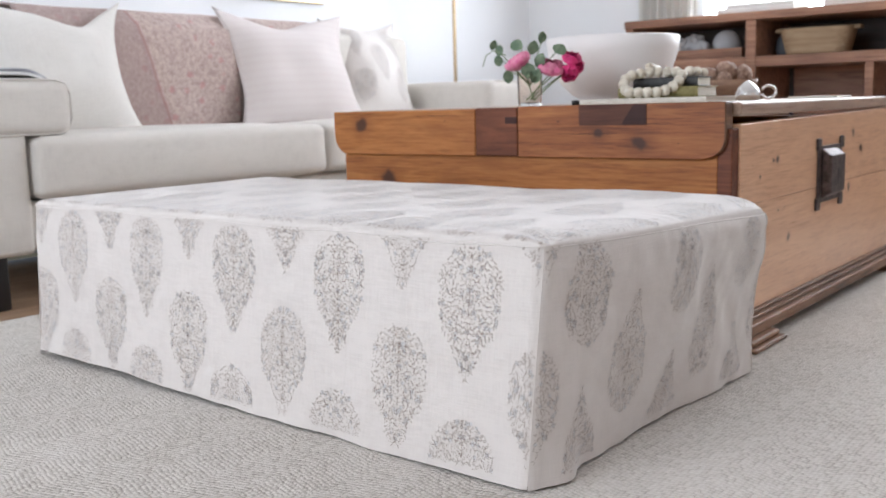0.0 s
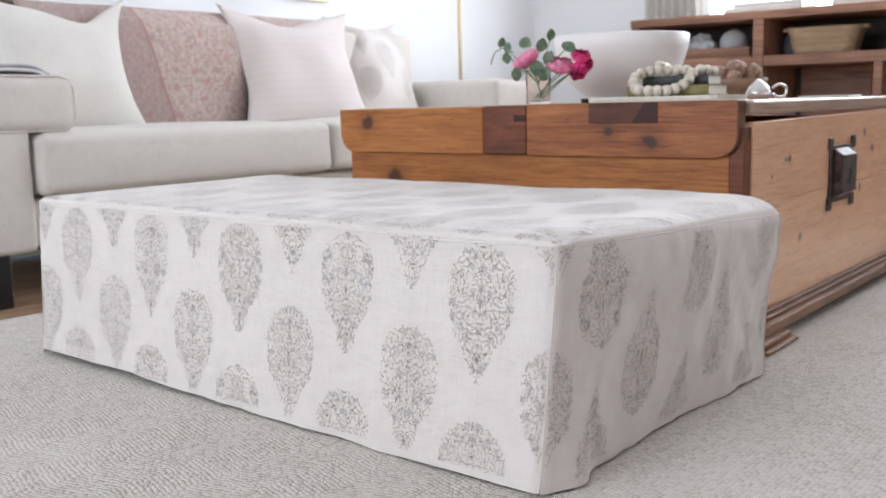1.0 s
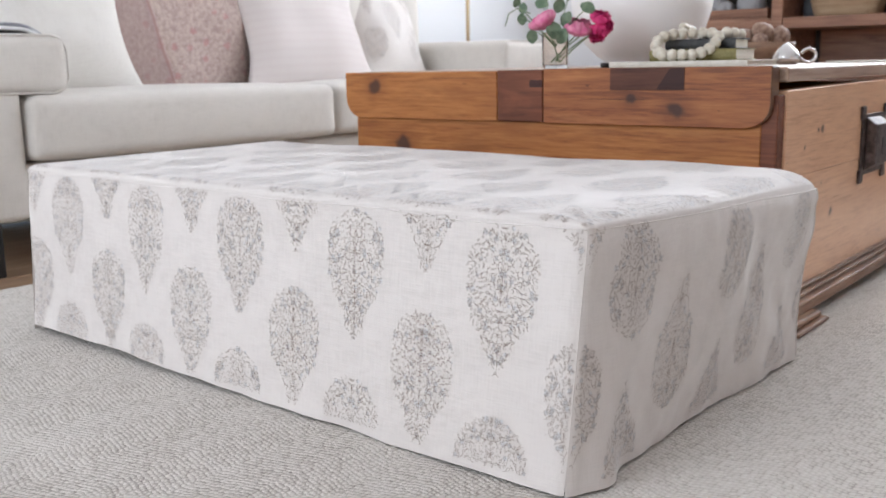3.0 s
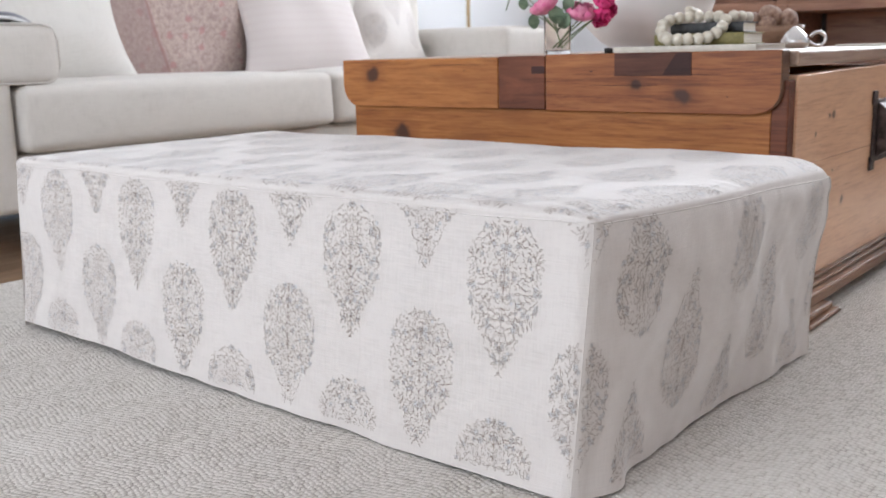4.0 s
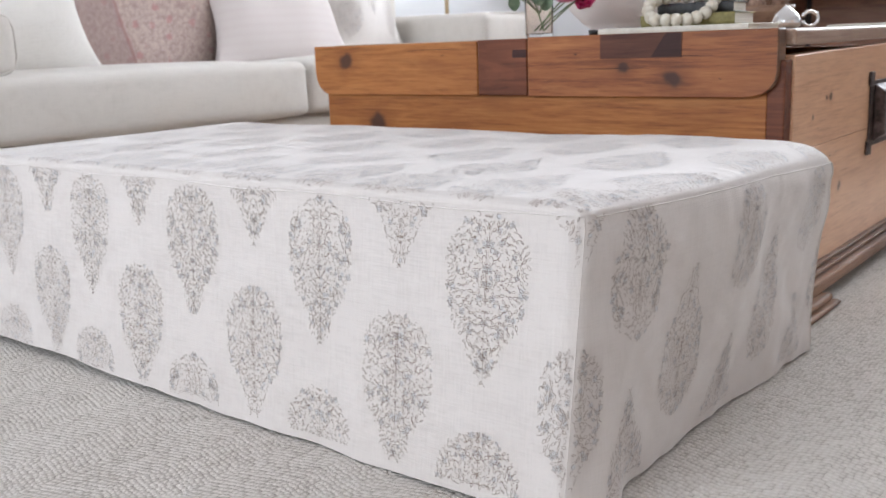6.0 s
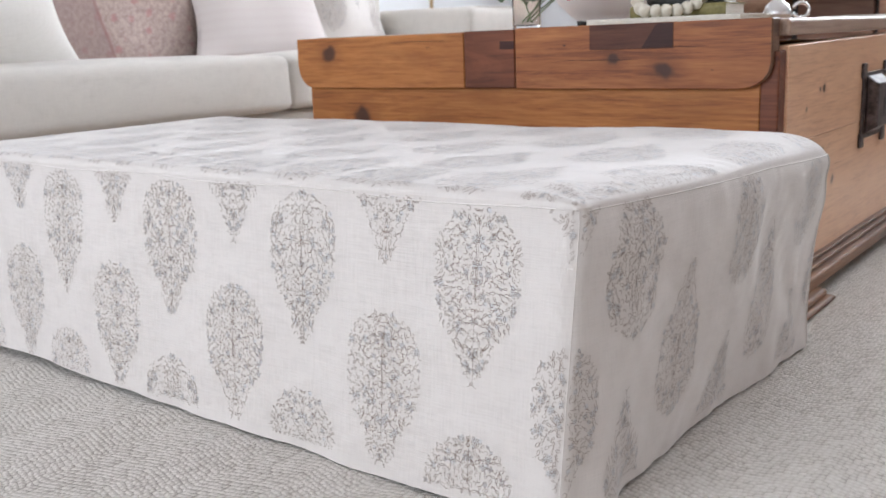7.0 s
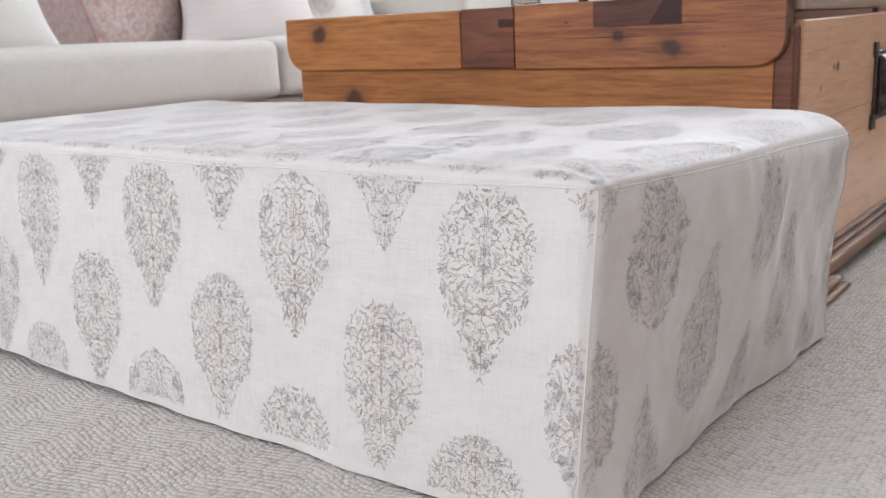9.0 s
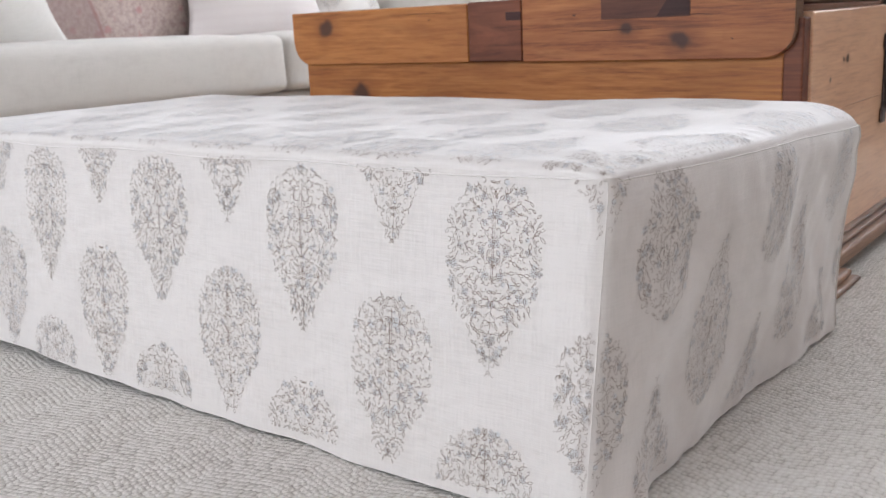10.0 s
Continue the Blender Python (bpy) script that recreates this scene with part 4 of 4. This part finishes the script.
M_LEAF = leafy("eucalyptus_leaf", (0.095, 0.16, 0.095), (0.21, 0.28, 0.18))
M_STEM = leafy("green_stem", (0.14, 0.20, 0.09), (0.24, 0.30, 0.15))
M_PETAL = leafy("pink_petal", (0.74, 0.15, 0.33), (0.85, 0.36, 0.50))
M_PETAL_DEEP = leafy("deep_pink_petal", (0.70, 0.02, 0.17), (0.80, 0.08, 0.28))
VX, VY = -1.394, 2.089
vase = thing("flower_vase", "clear glass vase of pink peonies and green leaves", "vase")
part("glass", lathe([(0, 0.0), (0.028, 0.0), (0.031, 0.003), (0.032, 0.085), (0.0305, 0.0865), (0.0295, 0.085), (0.0285, 0.010), (0, 0.008)], 28, pose(VX, VY, TZ)), M_CLEAR, vase, "clear ribbed glass", True)


def stem(a, b, r=0.0016):
    a, b = Vector(a), Vector(b)
    mid = (a + b) / 2 + Vector((0, 0, 0.012))
    return tube([a.lerp(mid, t) .lerp(mid.lerp(b, t), t) for t in (0, 0.17, 0.33, 0.5, 0.67, 0.83, 1)], r, 6)


def petal(bm, base, out, up, size, curl, mat=0):
    """One cupped petal from its base, leaning out, its tip curled in."""
    side = out.cross(up).normalized()
    rows = []
    for i in range(6):
        t = i / 5
        w = size * 0.55 * math.sin(math.pi * (0.12 + 0.80 * t)) ** 0.8
        ctr = base + up * size * t + out * size * (math.sin(t * 2.4) * curl)
        rows.append([bm.verts.new(ctr + side * w * s - out * size * 0.22 * (s * s) * (0.4 + t)) for s in (-1, -0.5, 0, 0.5, 1)])
    for a, b in zip(rows, rows[1:]):
        for k in range(4):
            bm.faces.new((a[k], a[k + 1], b[k + 1], b[k])).material_index = mat


def peony(c, axis, r, mat, seed):
    rng = random.Random(seed)
    c, axis = Vector(c), Vector(axis).normalized()
    bm = bmesh.new()
    base = c - axis * r * 0.8
    x = axis.orthogonal().normalized()
    y = axis.cross(x)
    for ring, (n, curl, size, tilt) in enumerate(((4, 0.15, 1.15, 0.05), (6, 0.30, 1.35, 0.12), (7, 0.48, 1.45, 0.22), (8, 0.62, 1.35, 0.35))):
        for k in range(n):
            a = 2 * math.pi * (k + 0.5 * ring) / n + rng.uniform(-0.25, 0.25)
            out = x * math.cos(a) + y * math.sin(a)
            up = (axis + out * tilt).normalized()
            petal(bm, base + out * r * 0.10 * ring, (out - axis * 0.1).normalized(), up, r * size * rng.uniform(0.9, 1.12), curl)
    return bm


def leaf(c, way, normal, size, w=0.42):
    c, way, normal = Vector(c), Vector(way).normalized(), Vector(normal)
    side = way.cross(normal).normalized()
    nn = side.cross(way)
    bm = bmesh.new()
    rows = []
    for i in range(8):
        t = i / 7
        e = w * math.sin(math.pi * (0.03 + 0.94 * t)) ** 0.75
        p = c + way * size * (t - 0.5) + nn * size * 0.10 * math.sin(t * 3.1)
        rows.append([bm.verts.new(p + side * size * e * s + nn * size * 0.09 * abs(s)) for s in (-1, 0, 1)])
    for a, b in zip(rows, rows[1:]):
        for k in range(2):
            bm.faces.new((a[k], a[k + 1], b[k + 1], b[k]))
    return bm


# from the vase towards the camera; leaf faces are turned this way
CAMERAWARD = Vector((0.55, -0.75, 0.2))
blooms = (((-1.417, 2.070, 0.622), (-0.35, -0.3, 0.8), 0.025, M_PETAL), ((-1.350, 2.122, 0.606), (0.35, -0.25, 0.8), 0.026, M_PETAL),
          ((-1.305, 2.150, 0.628), (0.4, -0.5, 0.7), 0.017, M_PETAL_DEEP), ((-1.294, 2.156, 0.608), (0.9, -0.5, 0.1), 0.015, M_PETAL_DEEP), ((-1.312, 2.146, 0.590), (0.3, -0.6, -0.4), 0.018, M_PETAL_DEEP))
for i, (c, ax, r, mt) in enumerate(blooms):
    part("bloom", peony(c, ax, r, mt, i), mt, vase, "pink peony bloom", True)
    part("stem", stem((VX + 0.012 * math.cos(i * 2.1), VY + 0.012 * math.sin(i * 2.1), TZ + 0.014), Vector(c) - Vector(ax).normalized() * r * 0.8), M_STEM, vase, smooth=True)
leaves = (((-1.370, 2.108, 0.683), (0.2, 0, 1), 0.030), ((-1.334, 2.137, 0.648), (0.7, 0.2, -0.5), 0.040), ((-1.418, 2.069, 0.662), (-0.8, 0, 0.3), 0.038), ((-1.388, 2.094, 0.658), (0.3, 0, 0.8), 0.036),
          ((-1.467, 2.030, 0.667), (0.4, 0, 0.9), 0.026), ((-1.452, 2.041, 0.652), (0.1, 0, 1), 0.028), ((-1.456, 2.038, 0.626), (0.2, 0, -1), 0.028), ((-1.438, 2.053, 0.585), (0.1, 0, -1), 0.034), ((-1.366, 2.100, 0.623), (0.4, 0, 0.8), 0.040), ((-1.39, 2.075, 0.598), (0.3, 0, -0.8), 0.045), ((-1.37, 2.085, 0.585), (-0.4, 0, -0.8), 0.04))
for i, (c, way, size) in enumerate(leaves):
    nrm = CAMERAWARD + 0.5 * Vector((math.sin(i * 2.3), math.cos(i * 1.7), math.sin(i)))
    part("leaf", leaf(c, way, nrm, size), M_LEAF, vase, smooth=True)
for tgt in ((-1.370, 2.108, 0.670), (-1.340, 2.132, 0.645), (-1.41, 2.075, 0.655), (-1.462, 2.034, 0.655), (-1.452, 2.040, 0.630), (-1.436, 2.055, 0.60)):
    part("stem", stem((VX, VY, TZ + 0.05), tgt, 0.0011), M_STEM, vase, smooth=True)
part("tendril", tube([(-1.44, 2.05, 0.640), (-1.465, 2.03, 0.652), (-1.480, 2.018, 0.640), (-1.487, 2.013, 0.612)], 0.0012, 6), M_STEM, vase, smooth=True)

M_PAPER = material("page_paper", (0.70, 0.66, 0.58), 0.85)
npg = Nodes(M_PAPER)
npg.colour(npg.ramp(npg.noise(npg.coords((2, 2, 900)), 1.0, 2), (0.35, (0.60, 0.56, 0.48)), (0.65, (0.76, 0.73, 0.66))))


def book(name, lo, hi, cover, label, spine="y", m=None):
    """A closed book: boards, page block, and a rounded spine towards -y."""
    ob = thing(name, label, "book")
    x0, y0, z0 = lo
    x1, y1, z1 = hi
    t = min(0.0025, (z1 - z0) * 0.18)
    part("board", box((x0, y0, z0), (x1, y1, z0 + t), 0.0006, 1), cover, ob)
    part("board", box((x0, y0, z1 - t), (x1, y1, z1), 0.0006, 1), cover, ob)
    part("page_block", box((x0 + 0.004, y0 + 0.002, z0 + t), (x1 - 0.004, y1 - 0.004, z1 - t)), M_PAPER, ob, "cream page block")
    zc, r = (z0 + z1) / 2, (z1 - z0) / 2
    bm = bmesh.new()
    for q in range(7):
        a = math.pi * q / 6
        for x in (x0, x1):
            bm.verts.new((x, y0 - r * 0.35 * math.sin(a), zc + r * math.cos(a)))
    bm.verts.ensure_lookup_table()
    for q in range(6):
        bm.faces.new((bm.verts[2 * q], bm.verts[2 * q + 1], bm.verts[2 * q + 3], bm.verts[2 * q + 2]))
    part("spine", bm, cover, ob, smooth=True)
    if m is not None:
        ob.matrix_world = m
    return ob


def cover_material(name, a, b):
    m = material(name, a, 0.6)
    n = Nodes(m)
    n.colour(n.ramp(n.noise(n.coords(), 90, 4), (0.35, a), (0.7, b)))
    n.bump(n.noise(n.coords(), 600, 2), 0.2, 0.0006)
    return m


M_CREAM_COVER = cover_material("cream_cover", (0.62, 0.59, 0.52), (0.72, 0.69, 0.62))
M_GREEN_COVER = cover_material("olive_cover", (0.17, 0.145, 0.045), (0.26, 0.225, 0.085))
M_DARK_COVER = cover_material("dark_cover", (0.03, 0.032, 0.035), (0.06, 0.062, 0.065))
book("book", (-0.16, -0.105, 0), (0.16, 0.105, 0.0135), M_CREAM_COVER, "flat cream covered book lying on the trunk", m=pose(-1.075, 2.175, TZ, 0, 0, 3))
part("ribbon", tube([(-1.235, 2.070, TZ + 0.006), (-1.243, 2.062, TZ + 0.007), (-1.250, 2.058, TZ + 0.006)], 0.006, 8), M_BLACK, new("bookmark_tie"), smooth=True)
tagged(bpy.data.objects["bookmark_tie"], "black elastic tie at the end of the cream book", "tie")
book("book", (-0.105, -0.07, 0), (0.105, 0.07, 0.026), M_GREEN_COVER, "worn olive green book in the stack", m=pose(-1.105, 2.290, TZ + 0.0137, 0, 0, 4))
book("book", (-0.085, -0.055, 0), (0.085, 0.055, 0.024), M_DARK_COVER, "small dark book on top of the stack", m=pose(-1.108, 2.322, TZ + 0.0399, 0, 0, 6))

# wooden bead garland draped over the books
M_BEAD = material("bleached_wood_bead", (0.66, 0.61, 0.52), 0.55)
nbd = Nodes(M_BEAD)
nbd.colour(nbd.ramp(nbd.noise(nbd.coords(), 60, 3), (0.35, (0.60, 0.54, 0.44)), (0.7, (0.76, 0.72, 0.63))))
garland = thing("bead_garland", "garland of bleached wooden beads draped over the books", "garland")
loop = [(-1.154, 2.155, 0.542), (-1.137, 2.143, 0.536), (-1.115, 2.146, 0.535), (-1.097, 2.157, 0.535), (-1.08, 2.173, 0.535), (-1.067, 2.192, 0.539), (-1.056, 2.213, 0.548), (-1.054, 2.241, 0.561), (-1.058, 2.268, 0.576), (-1.083, 2.288, 0.585), (-1.105, 2.285, 0.586), (-1.128, 2.279, 0.586), (-1.146, 2.265, 0.586), (-1.164, 2.25, 0.584), (-1.176, 2.227, 0.579), (-1.179, 2.2, 0.569), (-1.17, 2.174, 0.556), (-1.055, 2.306, 0.585), (-1.047, 2.33, 0.584), (-1.04, 2.354, 0.581)]
bead = lathe([(0.003, -0.0115), (0.0085, -0.0105), (0.0125, -0.006), (0.0138, 0), (0.0125, 0.006), (0.0085, 0.0105), (0.003, 0.0115)], 16)
bead_mesh = bpy.data.meshes.new("bead")
bead.to_mesh(bead_mesh)
bead.free()
bead_mesh.materials.append(M_BEAD)
bead_mesh.shade_smooth()
for i, p in enumerate(loop):
    nxt = Vector(loop[(i + 1) % 17]) if i < 17 else Vector(p) + Vector((0.02, 0.02, 0))
    prv = Vector(loop[(i - 1) % 17]) if i < 17 else Vector(p)
    b = new("bead", bead_mesh)
    b.parent = garland
    b.matrix_basis = Matrix.Translation(p) @ (nxt - prv).to_track_quat("Z", "Y").to_matrix().to_4x4()
part("string", tube(loop[:17] + loop[:1], 0.0018, 6), M_BEAD, garland)
part("tassel", lathe([(0, 0.03), (0.008, 0.028), (0.011, 0.015), (0.010, -0.01), (0.013, -0.03), (0, -0.03)], 14, pose(-1.150, 2.290, 0.598, 80, 20, 0)), M_BEAD, garland, smooth=True)

# wooden dish with round seed pods, silver bell and cup
M_DISH = timber("turned_wood", (0.42, 0.27, 0.18), (0.33, 0.20, 0.13), (0.20, 0.11, 0.07), "X")
M_POD = cover_material("seed_pod", (0.20, 0.11, 0.075), (0.42, 0.28, 0.21))
M_SILVER = material("tarnished_silver", (0.72, 0.71, 0.70), 0.25, 1.0)
dish = tagged(mesh_object("dish", lathe([(0, 0.006), (0.035, 0.006), (0.038, 0), (0.045, 0), (0.062, 0.018), (0.074, 0.040), (0.078, 0.058), (0.075, 0.058), (0.068, 0.04), (0.05, 0.018), (0, 0.012)], 40, pose(-1.094, 2.654, TZ)), M_DISH, smooth=True), "turned brown wooden dish on the trunk", "dish")
for i, (dx, dy, dz, r) in enumerate(((-0.05, -0.028, 0.07, 0.025), (-0.005, -0.005, 0.082, 0.027), (0.03, 0.024, 0.070, 0.025), (0.0, -0.04, 0.058, 0.022), (0.015, 0.05, 0.06, 0.022), (-0.035, 0.02, 0.065, 0.024))):
    bm = bmesh.new()
    bmesh.ops.create_icosphere(bm, subdivisions=3, radius=r)
    for v in bm.verts:
        v.co *= 1 + 0.16 * noise.noise(v.co * 55 + Vector((i * 7, 0, 0))) + 0.08 * noise.noise(v.co * 130)
        v.co.x *= 1.15
    pod = mesh_object("seed_pod", bm, M_POD, smooth=True)
    pod.matrix_world = pose(-1.094 + dx, 2.654 + dy, TZ + dz, 20 * i, 35 * i, 50 * i)
    tagged(pod, "rough brown dried seed pod in the wooden dish", "seed pod", group="seed pods in the dish")
bell = thing("bell_cup", "small tarnished silver cup with a ring handle", "cup")
part("body", lathe([(0, 0.001), (0.024, 0.0), (0.033, 0.006), (0.034, 0.018), (0.026, 0.034), (0.012, 0.046), (0.006, 0.052), (0, 0.053)], 28, pose(-0.995, 2.540, TZ)), M_SILVER, bell, smooth=True)
part("ring_handle", tube([(-0.952 + 0.019 * math.cos(a) * 0.777, 2.577 + 0.019 * math.cos(a) * 0.63, TZ + 0.021 + 0.017 * math.sin(a)) for a in [q * math.pi / 9 for q in range(-8, 9)]], 0.0042, 8), M_SILVER, bell, smooth=True)
tagged(mesh_object("card", box((-0.98, 2.80, TZ), (-0.84, 2.93, TZ + 0.006), 0.002), M_CREAM_COVER), "thin pale card lying on the trunk", "card")

# ---- on and in the console ----
M_DOUGH = timber("pale_dough_bowl", (0.58, 0.45, 0.30), (0.48, 0.35, 0.22), (0.33, 0.22, 0.13), "X", rough=0.7)


def tray_at(u, v):
    a = 2 * math.pi * u
    prof = ((0.0, 0.008), (0.80, 0.0), (0.86, 0.03), (0.94, 0.09), (1.0, 0.118), (0.975, 0.118), (0.90, 0.09), (0.80, 0.035), (0.0, 0.02))
    t = v * (len(prof) - 1)
    i = min(int(t), len(prof) - 2)
    r, z = (lerp(prof[i][j], prof[i + 1][j], t - i) for j in (0, 1))
    ca, sa = math.cos(a), math.sin(a)
    sq = (abs(ca) ** 4 + abs(sa) ** 4) ** -0.25
    return Vector((-1.46 + 0.165 * r * ca * sq, 4.56 + 0.10 * r * sa * sq, 0.7005 + z))


basket = thing("dough_bowl", "pale carved wooden dough bowl on the console shelf", "bowl")
part("body", grid(tray_at, 40, 24, closed_u=True), M_DOUGH, basket, smooth=True)
for s in (-1, 1):
    part("handle", box((-1.46 + s * 0.155 - 0.035, 4.53, 0.806), (-1.46 + s * 0.155 + 0.035, 4.59, 0.822), 0.006), M_DOUGH, basket)
M_BLUE_GREY = cover_material("blue_grey_glaze", (0.10, 0.115, 0.14), (0.15, 0.165, 0.19))
tagged(mesh_object("jar", lathe([(0, 0), (0.035, 0), (0.046, 0.03), (0.042, 0.075), (0.022, 0.105), (0.022, 0.125), (0.026, 0.132), (0, 0.132)], 28, pose(-1.645, 4.66, 0.7005)), M_BLUE_GREY, smooth=True), "dark blue-grey glazed jar on the console shelf", "jar")
M_CHALK = plaster("chalk_white", (0.52, 0.54, 0.57))
tray = thing("wooden_crate", "shallow brown wooden tray on the console shelf", "tray")
part("base", box((-2.19, 4.46, 0.7005), (-1.78, 4.66, 0.712), 0.002), M_WALNUT, tray)
for lo, hi in (((-2.19, 4.46, 0.7122), (-1.78, 4.472, 0.748)), ((-2.19, 4.648, 0.7122), (-1.78, 4.66, 0.748)), ((-2.19, 4.4722, 0.7122), (-2.178, 4.6478, 0.748)), ((-1.792, 4.4722, 0.7122), (-1.78, 4.6478, 0.748))):
    part("side", box(lo, hi, 0.002), M_WALNUT, tray)
bm = bmesh.new()
bmesh.ops.create_uvsphere(bm, u_segments=32, v_segments=20, radius=0.066, matrix=pose(-1.895, 4.56, 0.772))
tagged(mesh_object("decorative_ball", bm, M_CHALK, smooth=True), "pale grey-white ball in the wooden tray", "ball")
for i, (x, y, z, r) in enumerate(((-2.12, 4.54, 0.762, 0.045), (-2.06, 4.56, 0.775, 0.05), (-2.01, 4.53, 0.757, 0.04))):
    bm = bmesh.new()
    bmesh.ops.create_icosphere(bm, subdivisions=4, radius=r)
    for v in bm.verts:
        v.co *= 1 + 0.35 * noise.noise(v.co * 50 + Vector((i * 5, 1, 0)))
    ob = mesh_object("coral", bm, M_CHALK, smooth=True)
    ob.matrix_world = pose(x, y, z)
    tagged(ob, "knobbly grey-white coral in the wooden tray", "coral", group="corals in the tray")
M_WHITE_COVER = cover_material("white_cover", (0.74, 0.73, 0.71), (0.80, 0.79, 0.77))
book("book", (-1.92, 4.50, 0.9025), (-1.555, 4.72, 0.932), M_WHITE_COVER, "large white book lying on the console top")
book("book", (-1.88, 4.51, 0.9325), (-1.56, 4.71, 0.952), M_WHITE_COVER, "white book stacked on another on the console")
book("book", (-1.42, 4.50, 0.9025), (-1.02, 4.74, 0.940), M_WHITE_COVER, "pale book lying on the console by the window")

# ---- floor boards ----
plank_mesh = bpy.data.meshes.new("plank")
bm = box((-0.0695, -0.95, -0.0055), (0.0695, 0.95, 0.0), 0.0012, 1)
bm.to_mesh(plank_mesh)
bm.free()
plank_mesh.materials.append(M_FLOOR)
for i in range(49):
    for j in range(5):
        y = YS + 0.2 + 1.902 * j - 0.95 * (i % 2) * 0.7
        if YS - 0.5 < y < YN + 0.6:
            pl = new("plank", plank_mesh)
            pl.parent = floor
            pl.location = (XW + 0.075 + 0.1402 * i, min(max(y, YS + 0.955), YN - 0.955), -0.0302 - 0.0003 * (j % 2))
